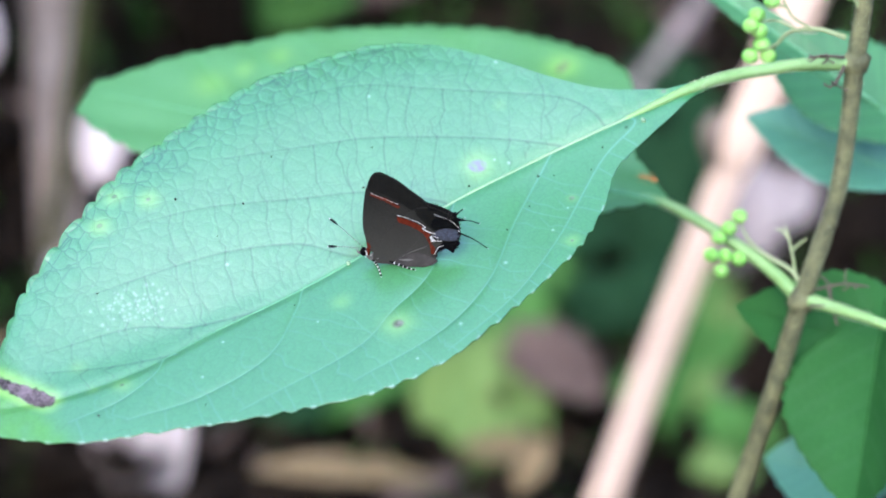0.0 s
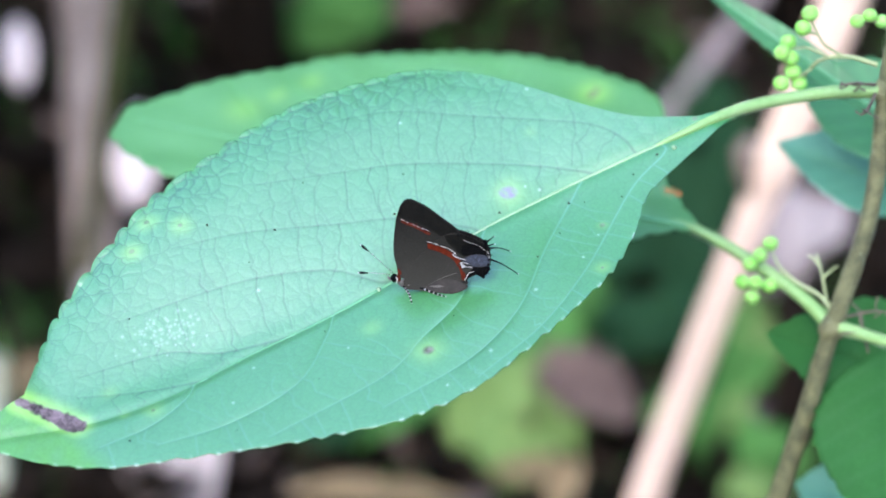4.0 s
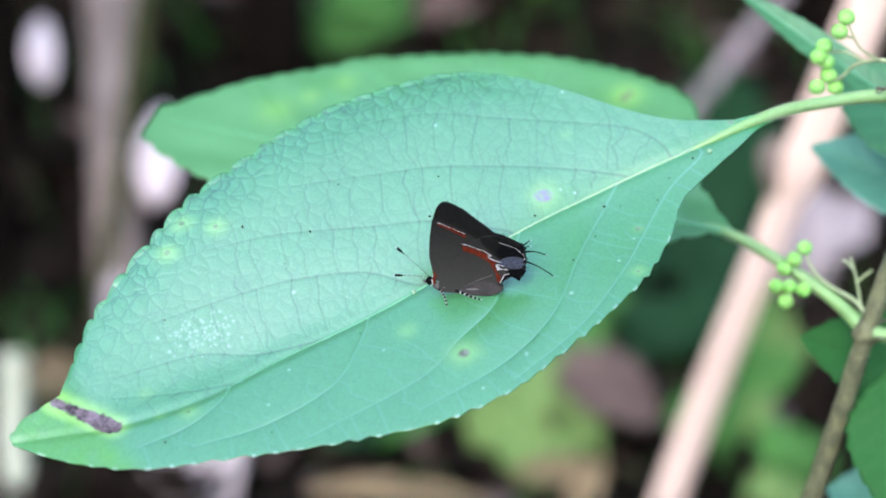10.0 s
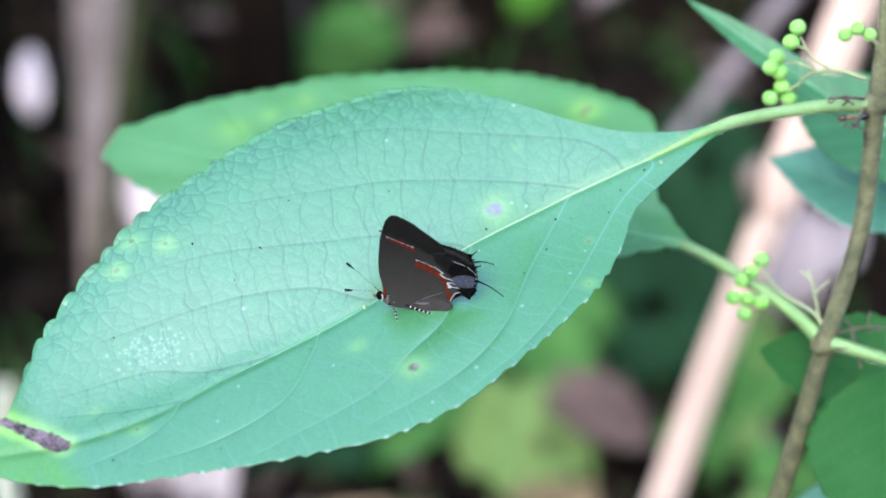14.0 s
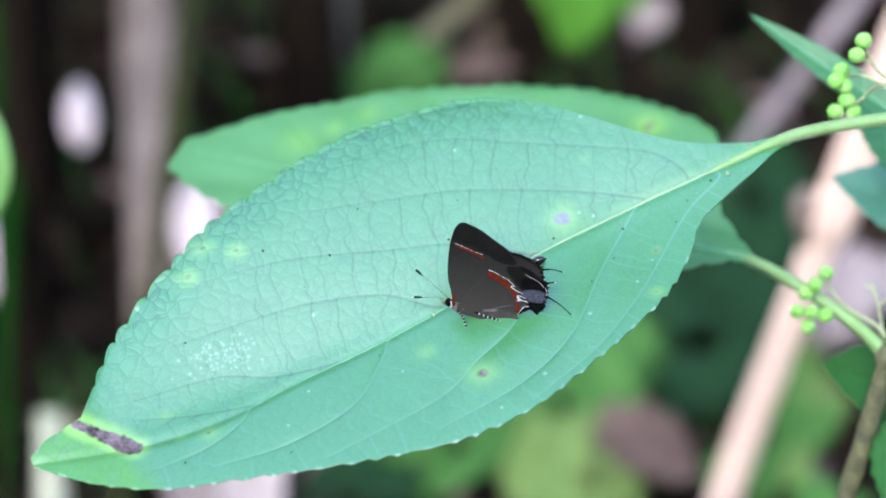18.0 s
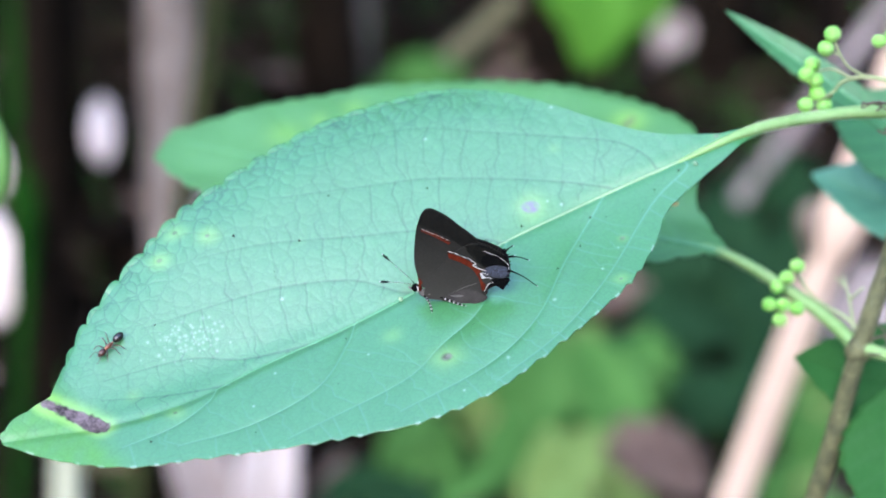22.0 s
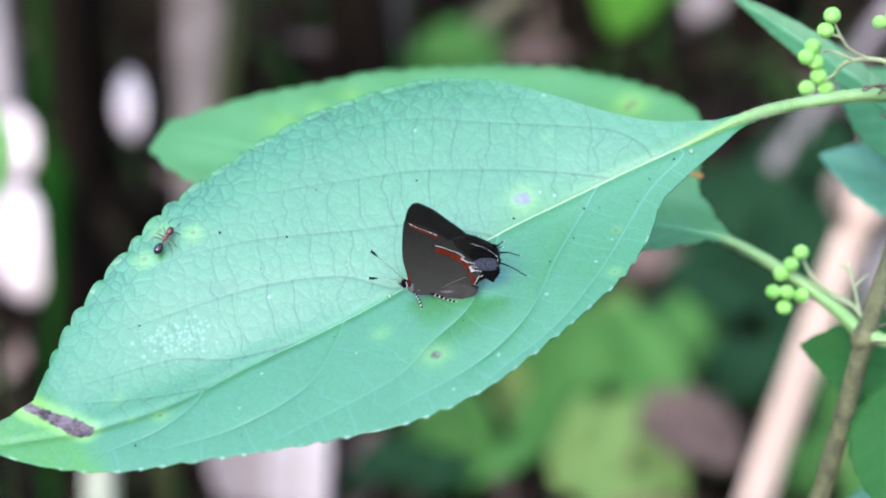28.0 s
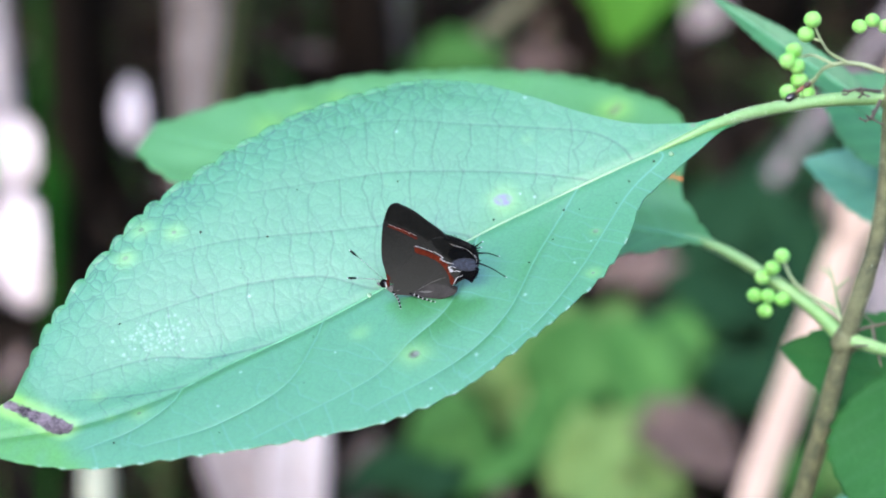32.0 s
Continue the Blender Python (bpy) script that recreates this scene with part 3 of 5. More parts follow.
    for sx, sy, r, h, dk in SPOTS:
        d = np.hypot((X - sx), (Y - sy) * 1.15) * (1 + 0.25 * rag)
        halo = np.maximum(halo, 0.62 * h * np.exp(-(d / (0.8 * r)) ** 2))
        if dk > 1:
            dl = np.hypot((X - sx) * 0.85 + (Y - sy) * 0.25, (Y - sy) * 1.2) * (1 + 0.5 * rag)
            lilac = (0.75 + 0.25 * np.clip(wave(X, Y, 4, 9), -1, 1)) * np.exp(-(dl / dk) ** 6)
        elif dk:
            dead = np.maximum(dead, (0.9 if dk > 0.7 else 0.6) * np.exp(-(d / dk) ** 4))
    d, along = seg_dist(X, Y, [(108.7, -3.1), (106.5, -0.7), (102.9, 3.8)])
    wd = 0.6 + 0.75 * along + 0.35 * rag + 0.14 * wave(X, Y, 4.5, 6)
    dead = np.maximum(dead, 1 - step(wd - 0.25, wd + 0.2, d))
    halo = np.maximum(halo, 0.75 * np.exp(-(np.maximum(d - 1.0, 0) / 1.15) ** 2))
    dull_tip = step(102.5, 107.0, X + 0.2 * Y + 0.8 * rag) * (0.85 + 0.15 * wave(X, Y, 2.0, 8))
    # Yellow-green tint puts the drooping tip's weaker sky sheen into the colour.
    halo = np.maximum(halo, 0.2 * dull_tip)
    rim = 0.6 * np.exp(-((Y + far[:, None]) / 0.8) ** 2) * step(15, 40, X)
    # Gloss is cut by place to stand for weaker sky reflection.
    weak_sheen = 0.2 * step(0, 3, Y - ym[:, None]) * (1 - step(25, 52, X)) * (0.85 + 0.3 * wave(X, Y, 0.25, 21))
    set_attr(me, "bare", np.clip(np.maximum.reduce([0.9 * dull_tip, rim, weak_sheen, 0.45 * np.exp(-(dr / 2.2) ** 2) * (1 - step(30, 60, X))]), 0, 1))
    for _ in range(100):
        sx, sy = 86.4 + 2.6 * rs.randn(), -4.9 + 1.5 * rs.randn()
        speck = np.maximum(speck, (0.06 + 0.12 * rs.rand()) * np.exp(-(np.hypot(X - sx, Y - sy) / (0.12 + 0.14 * rs.rand())) ** 2))
    for sx, sy, r in ((20.9, -17.8, 0.35), (41, -20.5, 0.3), (71.6, -5.0, 0.35), (77.5, 6.2, 0.3), (28.9, -3.5, 0.25), (27.2, -2.2, 0.3), (36.8, 14, 0.4), (28, 12.2, 0.3), (47.5, 20.4, 0.4), (24, 9.6, 0.2), (55.5, 22.7, 0.3), (82.5, 10.5, 0.3), (64.5, 9.8, 0.25)):
        speck = np.maximum(speck, 0.28 * np.exp(-(np.hypot(X - sx, Y - sy) / (0.65 * r)) ** 2))
    # pale points of the near teeth
    tip = (tooth > 0.78)[:, None] * np.exp(-((near[:, None] - Y) / 0.35) ** 2)
    speck = np.maximum(speck, 0.3 * tip * step(12, 22, X) * np.clip(0.5 + wave(X, 0 * Y, 0.8, 14), 0, 1))
    set_attr(me, "halo", np.clip(halo, 0, 1))
    set_attr(me, "dead", np.clip(dead, 0, 1))
    set_attr(me, "speck", np.clip(speck, 0, 1))
    set_attr(me, "lilac", lilac)
    # Near veins paler: light on ridge edges is put into the colour.
    set_attr(me, "ridge", np.where(Y > ym[:, None], 0.46 + 0.16 * (1 - step(35, 65, X)), 0.0) * np.maximum(second, 0.75 * third))
    ob = solid(part("leaf", me, shrub, "large pale green toothed leaf with yellow-ringed brown spots and a torn brown patch near its tip"), 0.18)
    ob.matrix_basis = Matrix.Translation(-Vector(ORG)) @ LEAF
    line = [(p[0], p[1], float(leaf_z(p[0], p[1])) - 0.34 - 1.0 * float(step(0, 8, -p[0]))) for p in RIB_S[::3]]
    cut = 17
    part("midrib", mesh("midrib", *tube(line[:cut], [0.42, 0.34, 0.28, 0.23, 0.19], 8, 2), M_RIB), ob, "pale yellow-green midrib")
    part("midrib", mesh("midrib", *tube([p for p in line[cut - 1:] if p[0] < 97], [0.22, 0.17, 0.12, 0.04], 8, 2), M_RIBD), ob, "green midrib towards the tip")
    return ob


# x, y, halo radius, halo strength, dead radius
SPOTS = [(85.4, -18.4, 2.0, 0.9, 0.55), (81.6, -22, 2.1, 0.7, 0.45), (77.5, -19, 2.0, 0.75, 0.4), (31.6, -3.6, 3.0, 0.8, 1.2), (22.6, 8.3, 0.9, 0.5, 0.45), (55, 16, 2.6, 0.85, 0.85), (60.1, 8.3, 1.8, 0.5, 0), (92.7, 6.2, 1.6, 0.6, 0.35),
         (26.7, 15.4, 1.5, 0.6, 0.3), (96.5, 5.0, 1.0, 0.4, 0), (97, 0.5, 1.4, 0.35, 0), (24, -11, 1.2, 0.25, 0), (1.2, -1.35, 0.8, 0.3, 0.38)]
leaf = big_leaf()
BASE_END = [tuple((LEAF @ Vector((x * MM, y * MM, z * MM)))[:]) for x, y, z in ((-3, 0, -0.45), (3, 0, -0.55), (9, -0.3, float(leaf_z(9, -0.3)) - 0.45))]
part("petiole", mesh("petiole", *tube(rel((0.0664, 0.2901, 0.5084), (0.058, 0.289, 0.5086), (0.0516, 0.2868, 0.5088), (0.0452, 0.2842, 0.5088), *BASE_END), [1.25, 1.0, 0.95, 0.92, 0.82, 0.6, 0.3], 10, 6, 0.06), M_PET), shrub, "downy yellow-green leaf stalk")

def down(line, radius, n, seed, length=0.38):
    """Fine pale hairs standing off a stalk, as one piece."""
    rs = np.random.RandomState(seed)
    p = smooth_line(line, 12)
    V, Fc = [], []
    for _ in range(n):
        i = rs.randint(len(p) - 1)
        t = p[i + 1] - p[i]
        c = p[i] + t * rs.rand()
        t = t / np.linalg.norm(t)
        o = np.cross(t, rs.randn(3))
        o /= np.linalg.norm(o)
        w = np.cross(t, o) * 0.035
        r = radius * (0.95 + 0.05 * rs.rand())
        tip = c + o * (r + length * (0.4 + 0.9 * rs.rand())) + t * 0.15 * rs.randn()
        b = len(V)
        V += [c + o * r - w, c + o * r + w, c + o * r + t * 0.05, tip]
        Fc += [(b, b + 1, b + 3), (b + 1, b + 2, b + 3), (b + 2, b, b + 3)]
    return mesh("down", V, Fc, M_HAIR, False)


for ln, rad, n in (([(0.0640, 0.2899, 0.5085), (0.058, 0.289, 0.5086), (0.0516, 0.2868, 0.5088), (0.0452, 0.2842, 0.5088), BASE_END[0]], 0.95, 900),
                   ([(0.0605, 0.2837, 0.4694), (0.0559, 0.2897, 0.4717), (0.0472, 0.2963, 0.4753), (0.0391, 0.3013, 0.4776)], 1.0, 700),
                   ([(0.0610, 0.2837, 0.4694), (0.0655, 0.2804, 0.4697), (0.0717, 0.275, 0.4703)], 1.05, 300),
                   ([(0.0544, 0.2813, 0.4373), (0.0575, 0.2826, 0.4514), (0.0609, 0.2837, 0.4695), (0.0656, 0.2876, 0.4882), (0.0665, 0.2901, 0.5084), (0.0671, 0.2933, 0.5299)], 1.45, 900)):
    part("down", down(rel(*ln), rad, n, n, 0.3), shrub, "short pale down")

# black grains and pale crumbs on the leaf
GRAINS = [(14, 2.6), (17.5, 5.2), (22.5, 3.1), (27, 10.8), (33.5, 8.6), (36, 16.2), (41.5, 6.1), (43, 18.5), (49, 12.2), (58, 19.3), (66, 5.2), (70.5, 12.8), (79, 8.4), (84, 15.1), (88.5, 9.2), (44.5, -12.6), (58.5, -17.5), (71, -9.4), (90, -8.6)]
for gx, gy, r, mt, nm in [(x, y, 0.1 + 0.07 * abs(math.sin(5 * x)), M_ANTB, "dirt_speck") for x, y in GRAINS] + list(((65.5, -12.4, 0.21, M_ANTB, "dirt_speck"), (34.4, -1.3, 0.21, M_ANTB, "dirt_speck"), (97.5, 9.6, 0.21, M_ANTB, "dirt_speck"), (48.6, -7.4, 0.22, M_ANTB, "dirt_speck"), (74, -17.2, 0.25, M_ANTB, "dirt_speck"), (30.3, 4.7, 0.2, M_ANTB, "dirt_speck"),
                          (28.5, 6.3, 0.2, M_ANTB, "dirt_speck"), (24.5, 1.9, 0.22, M_ANTB, "dirt_speck"), (56, 2.2, 0.45, M_RIB, "pale_crumb"), (6.5, 1.6, 0.5, M_RIB, "pale_crumb"), (9.3, 1.4, 0.22, M_ANTB, "dirt_speck"))):
    z = float(leaf_z(gx, gy))
    g = new(nm, mesh(nm, *ellipsoid((0, 0, 0), (r * 0.9, r * 0.7, r * 0.5), 8, 5, None, 0.5), mt))
    g.matrix_basis = LEAF @ pose(gx * MM, gy * MM, (z + 0.18) * MM, 0, 0, 40 * gx)
    tagged(g, "dark grain of dirt on the leaf" if nm == "dirt_speck" else "pale yellowish crumb on the leaf", "dirt", GROUPS[nm])

# the leaf behind, on the lower node
back = simple_blade("leaf", 108, 66, M_LEAF2, shrub, "bright green leaf behind, with yellow and brown spots", fold=0.0, droop=0.0, nx=300, ny=41, seed=5,
                    spots=((26.7, -26.9, 2.6, 1), (86.6, -7, 3.2, 0), (77.3, -17, 2.0, 0), (82, -12, 1.8, 0)),
                    prof=([(0, 0.9), (1.7, 2.2), (3.2, 4.0), (6.4, 7.4), (9, 11.0), (11.2, 20), (14.5, 27.5), (19.6, 30.7), (27.7, 32.8), (37.6, 33.4), (48, 32.3), (59.4, 29.7), (73.3, 25), (82.7, 20.3), (91.8, 14.9), (100.4, 8.6), (108, 2.6), (109, 1.6)],
                          [(0, 0.3), (5, 2), (12, 6), (30, 14), (60, 18), (80, 15.5), (93.5, 11.6), (100.9, 9), (106, 6.4), (108, 4.6), (109, 2.6)]))
back.matrix_basis = Matrix.Translation(-Vector(ORG)) @ frame_of((0.0405, 0.3005, 0.4778), (-0.0612, 0.3399, 0.4790), (0.05, -0.35, 0.93))
part("petiole", mesh("petiole", *tube(rel((0.0605, 0.2837, 0.4694), (0.0559, 0.2897, 0.4717), (0.0472, 0.2963, 0.4753), (0.0391, 0.3013, 0.4776), (0.0308, 0.3062, 0.4768)), [1.35, 1.1, 1.0, 0.8, 0.2], 10, 6, 0.06), M_PET), shrub, "downy yellow-green leaf stalk")
part("petiole", mesh("petiole", *tube(rel((0.0610, 0.2837, 0.4694), (0.0655, 0.2804, 0.4697), (0.0717, 0.275, 0.4703), (0.08, 0.268, 0.4702)), [1.3, 0.95, 0.85, 0.8], 10, 6, 0.06), M_PET), shrub, "downy yellow-green leaf stalk")


def side_leaf(base, tip, normal, W, mat, label, **kw):
    L = (Vector(tip) - Vector(base)).length * 1000
    ob = simple_blade("leaf", L, W, mat, shrub, label, **kw)
    ob.matrix_basis = Matrix.Translation(-Vector(ORG)) @ frame_of(base, tip, normal)
    return ob


side_leaf((0.0750, 0.3050, 0.4930), (0.0406, 0.3243, 0.5117), (0.25, -0.75, 0.6), 6.3, M_LEAF5, "narrow bright green leaf", fold=0.25, teeth=0.4, seed=7)
side_leaf((0.0925, 0.3243, 0.4670), (0.0591, 0.3375, 0.4746), (0.05, -0.4, 0.9), 22, M_LEAF4, "blue-green leaf further back", seed=8)
side_leaf((0.0900, 0.3150, 0.4800), (0.0610, 0.3380, 0.4900), (0.1, -0.6, 0.8), 24, M_LEAF5, "green leaf behind the berries", seed=9)
side_leaf((0.0907, 0.2899, 0.4521), (0.0518, 0.2924, 0.4624), (0.1, -0.7, 0.7), 24, M_LEAF3, "deep green leaf behind the stem", seed=10)
side_leaf((0.0768, 0.2918, 0.4640), (0.0688, 0.2652, 0.4394), (0.3, -0.9, 0.25), 30, M_LEAF3, "deep green leaf with a rolled edge", fold=-0.3, curl=0.6, seed=11)
side_leaf((0.0862, 0.2959, 0.4224), (0.0633, 0.3104, 0.4176), (0.0, -0.5, 0.85), 22, M_LEAF4, "blue-green leaf low on the shrub", seed=12)


def berry(c, r=1.35):
    V, Fc = ellipsoid(rel(c)[0], (r, r, r * 0.96), 14, 9, None, 0.05)
    return mesh("berry", V, Fc, M_BERRY)


def berry_cluster(stalks, berries, label, r=1.3):
    main = part("cluster_stalk", mesh("cluster_stalk", *tube(rel(*stalks[0]), [0.42, 0.32, 0.26], 7, 5, 0.1), M_PSTALK), shrub, label)
    for s in stalks[1:]:
        part("berry_stalk", mesh("berry_stalk", *tube(rel(*s), [0.26, 0.2, 0.17], 6, 4, 0.1), M_PSTALK), main)
    for c in berries:
        part("berry", berry(c, r), main)


berry_cluster([[(0.065, 0.292, 0.5118), (0.0608, 0.2927, 0.5129), (0.0568, 0.2943, 0.5117), (0.0548, 0.2966, 0.5078)], [(0.0600, 0.2929, 0.5128), (0.0570, 0.2930, 0.5145), (0.0555, 0.2926, 0.5167), (0.0541, 0.2933, 0.5195)],
               [(0.0555, 0.2926, 0.5167), (0.0532, 0.293, 0.5172)], [(0.0580, 0.2938, 0.5121), (0.0548, 0.2942, 0.5136), (0.0537, 0.2979, 0.5119), (0.0525, 0.2975, 0.5120)], [(0.0556, 0.2955, 0.5095), (0.0535, 0.2962, 0.5075)]],
              [(0.0541, 0.2933, 0.5199), (0.0532, 0.293, 0.5176), (0.0521, 0.2983, 0.5127), (0.051, 0.2966, 0.5117), (0.0525, 0.2971, 0.5106), (0.053, 0.2969, 0.5083), (0.0512, 0.296, 0.5067), (0.0542, 0.2969, 0.5063)], "cluster of unripe green berries on forked stalks")
berry_cluster([[(0.0665, 0.2915, 0.5165), (0.0656, 0.2907, 0.5185), (0.0640, 0.2905, 0.5198)], [(0.0650, 0.2906, 0.5190), (0.0626, 0.2903, 0.5202), (0.0607, 0.2899, 0.5198)]],
              [(0.0607, 0.2899, 0.5201), (0.0626, 0.2903, 0.5209), (0.0646, 0.2908, 0.5197)], "three unripe green berries beside the stem", 1.1)
berry_cluster([[(0.0607, 0.2846, 0.4716), (0.059, 0.287, 0.473), (0.0559, 0.2906, 0.4733), (0.0533, 0.2926, 0.4748), (0.0517, 0.2952, 0.4772)], [(0.0559, 0.2906, 0.4733), (0.0530, 0.2925, 0.4725), (0.0490, 0.2940, 0.4712)], [(0.0600, 0.2858, 0.4722), (0.0592, 0.2885, 0.4763), (0.0584, 0.2904, 0.4790)], [(0.0593, 0.2882, 0.4757), (0.0608, 0.2880, 0.4775), (0.0614, 0.2876, 0.4783)], [(0.0588, 0.2893, 0.4775), (0.0578, 0.2900, 0.4784), (0.0570, 0.2902, 0.4786)]],
              [(0.0512, 0.2925, 0.4796), (0.0497, 0.2924, 0.4775), (0.0482, 0.2925, 0.4757), (0.0470, 0.2919, 0.4727), (0.0491, 0.2910, 0.4731), (0.0514, 0.2908, 0.4726), (0.0487, 0.2907, 0.4705)], "cluster of unripe green berries at the lower node", 1.25)


def dry_twig(line, forks, label):
    t = part("dry_twig", mesh("dry_twig", *tube(rel(*line), [0.3, 0.24, 0.18], 6, 4, 0.3), M_TWIG), shrub, label)
    rs = np.random.RandomState(int(abs(line[0][0]) * 1e6) % 1000)
    p = smooth_line(line, 6)
    for i in range(forks):
        a = p[int((0.35 + 0.6 * i / forks) * (len(p) - 1))]
        b = a + 0.0011 * rs.randn(3)
        part("fork", mesh("fork", *tube(rel(tuple(a), tuple((a + b) / 2 + 0.0002 * rs.randn(3)), tuple(b)), [0.16, 0.13, 0.2], 5, 3, 0.4), M_TWIG), t)


dry_twig([(0.0643, 0.2887, 0.51), (0.0609, 0.287, 0.5111), (0.0581, 0.2853, 0.5116)], 7, "dry brown remains of a flower cluster")
dry_twig([(0.0643, 0.288, 0.5089), (0.063, 0.286, 0.5074), (0.0617, 0.2846, 0.5069)], 5, "dry brown remains of a flower cluster")
dry_twig([(0.0622, 0.2835, 0.471), (0.0665, 0.2823, 0.473), (0.0703, 0.2796, 0.4742)], 5, "dry brown remains of a flower cluster")
dry_twig([(0.0648, 0.283, 0.4721), (0.0652, 0.281, 0.47), (0.066, 0.279, 0.4672)], 3, "dry brown remains of a flower cluster")

# ---- the butterfly, x forward, y to its left, z up ----
FLY = pose(-0.00879, 0.25511, 0.49302, 3.912, -1.082, 176.715)
fly = new("butterfly")
fly.matrix_basis = FLY
tagged(fly, "small grey-brown butterfly with orange-red bands, wings closed, on a leaf", "butterfly")
FORE = [(-0.9, 2.9), (-0.28, 3.46), (0.05, 5.0), (0.42, 6.48), (0.52, 8.0), (0.48, 9.51), (0.29, 11.86), (-0.05, 13.2), (-0.35, 14.2), (-0.97, 15.0), (-1.6, 15.15), (-2.31, 14.97), (-4.12, 14.07), (-5.95, 12.67), (-7.47, 11.58), (-8.69, 10.47), (-9.2, 9.4), (-6, 6.5), (-3, 3.8)]
HIND = [(-1.0, 2.6), (-2.2, 5.2), (-4.5, 8.4), (-7.0, 10.4), (-8.69, 10.6), (-10.21, 10.15), (-11.73, 9.5), (-12.65, 8.83), (-13.13, 7.68), (-13.32, 6.51), (-12.95, 5.64), (-12.5, 4.43), (-11.56, 4.38), (-10.37, 3.64), (-9.17, 2.96), (-10.2, 2.43), (-9.81, 1.73), (-8.6, 1.15), (-7.69, 0.93), (-5.86, 1.01), (-3.42, 1.23), (-1.28, 1.4)]


def closed(pts, k=4):
    p = np.asarray(list(pts) + [pts[0]], float)
    return [tuple(v) for v in smooth_line(p, k)[:-1]]


def wing_pair(side):
    """Both wings of one side; side 1 is the butterfly's left."""
    y = 0.35 * side
    rim = [(x + 0.07 * math.sin(2.6 * x) * (x < -1.8 and z > 9.0), z + 0.09 * math.sin(2.6 * x) * (x < -1.8 and z > 9.0)) for x, z in closed(FORE, 8)]
    fw = part("forewing", mesh("forewing", *plate(rim, y - 0.05, y + 0.05), M_WING, False), fly, "grey-brown forewing underside with a thin orange-red band")
    h0 = y + 0.10 * side
    hw = part("hindwing", mesh("hindwing", *plate(closed(HIND), h0 - 0.03, h0 + 0.05), M_WING, False), fly, "hindwing underside with a zigzag orange-red band, black eyespots and tails")

    def band(name, line, widths, mt, par, base, lift, label="", k=5):
        o0, o1 = base + 0.05 * side, base + (0.05 + lift) * side
        ln = smooth_line([(a, b) for a, b in line], k)
        if mt is M_WHITE:
            widths = [0.72 * widths[0] + 0.72 * (np.interp(u, np.linspace(0, 1, len(widths)), widths) - widths[0]) * (0.75 + 0.5 * abs(math.sin(37 * u + 3 * ln[0][0]))) for u in np.linspace(0, 1, len(ln))]
            ln = ln + 0.035 * np.stack([np.sin(9 * np.arange(len(ln)) + ln[0][1]), np.cos(7 * np.arange(len(ln)))], 1)
        part(name, mesh(name, *strip(ln, widths, min(o0, o1), max(o0, o1)), mt, False), par, label)

    def patch(name, outline, mt, par, base, lift, label="", k=4):
        o0, o1 = base + 0.05 * side, base + (0.05 + lift) * side
        part(name, mesh(name, *plate(closed(outline, k), min(o0, o1), max(o0, o1)), mt, False), par, label)

    patch("dark_margin", [(-0.15, 12.7), (-0.05, 13.2), (-0.35, 14.2), (-0.97, 15.0), (-1.6, 15.17), (-2.31, 15.0), (-4.12, 14.1), (-5.95, 12.7), (-7.47, 11.6), (-8.69, 10.5), (-9.2, 9.4), (-8.0, 9.3), (-6.4, 9.8), (-4.8, 10.9), (-2.7, 11.95)], M_WINGD, fw, y, 0.015, "darker outer margin")
    band("red_band", [(-0.5, 12.0), (-2.66, 11.25), (-4.63, 10.15)], [0.3, 0.5, 0.4], M_RED, fw, y, 0.03)
    for i in range(6):
        u = i / 6.0
        band("white_dash", [(-0.55 - 4.1 * u, 12.28 - 1.65 * u - 0.1 * math.sin(3 * u)), (-0.55 - 4.1 * (u + 0.07), 12.26 - 1.65 * (u + 0.07)), (-0.55 - 4.1 * (u + 0.125), 12.2 - 1.65 * (u + 0.125))], [0.04, 0.09, 0.04], M_WHITE, fw, y, 0.05)
    patch("red_band", [(-4.2, 8.9), (-5.6, 8.55), (-6.75, 8.1), (-7.9, 7.45), (-7.75, 7.15), (-8.9, 6.55), (-9.0, 6.2), (-8.7, 5.85), (-9.4, 5.35), (-9.2, 4.9), (-9.8, 4.3), (-9.7, 3.3), (-9.3, 3.4), (-9.15, 4.2),
                       (-8.9, 5.0), (-8.4, 5.85), (-7.9, 6.5), (-7.0, 7.05), (-5.8, 7.6), (-4.7, 7.9), (-4.3, 8.15)], M_RED, hw, h0, 0.03, k=2)
    for a, b in (((-4.2, 9.05), (-4.9, 8.9)), ((-5.1, 8.85), (-5.9, 8.6)), ((-6.1, 8.52), (-6.9, 8.2))):
        band("white_dash", [a, ((a[0] + b[0]) / 2, (a[1] + b[1]) / 2 + 0.06), b], [0.05, 0.11, 0.05], M_WHITE, hw, h0, 0.05)
    patch("dark_margin", [(-6.6, 10.2), (-8.8, 10.45), (-10.2, 10.1), (-11.7, 9.45), (-12.6, 8.75), (-13.0, 7.6), (-12.9, 6.7), (-10.2, 6.7), (-8.9, 7.4), (-8.3, 7.9), (-7.7, 8.5), (-7.0, 9.2)], M_WINGD, hw, h0, 0.018, "darker outer margin")
    patch("eyespot", [(-9.2, 8.7), (-10.2, 9.35), (-11.4, 9.2), (-12.3, 8.6), (-12.85, 7.8), (-12.6, 7.45), (-11.6, 7.6), (-10.4, 7.4), (-9.6, 7.2), (-9.0, 7.8)], M_BLACK, hw, h0, 0.03, "velvety black eyespot")
    patch("blue_patch", [(-9.5, 6.7), (-10.3, 7.25), (-11.5, 7.5), (-12.7, 7.3), (-13.1, 6.5), (-13.0, 5.9), (-12.2, 5.6), (-11.0, 5.6), (-10.0, 5.85), (-9.4, 6.2)], M_BLUE, hw, h0, 0.04, "blue-grey patch")
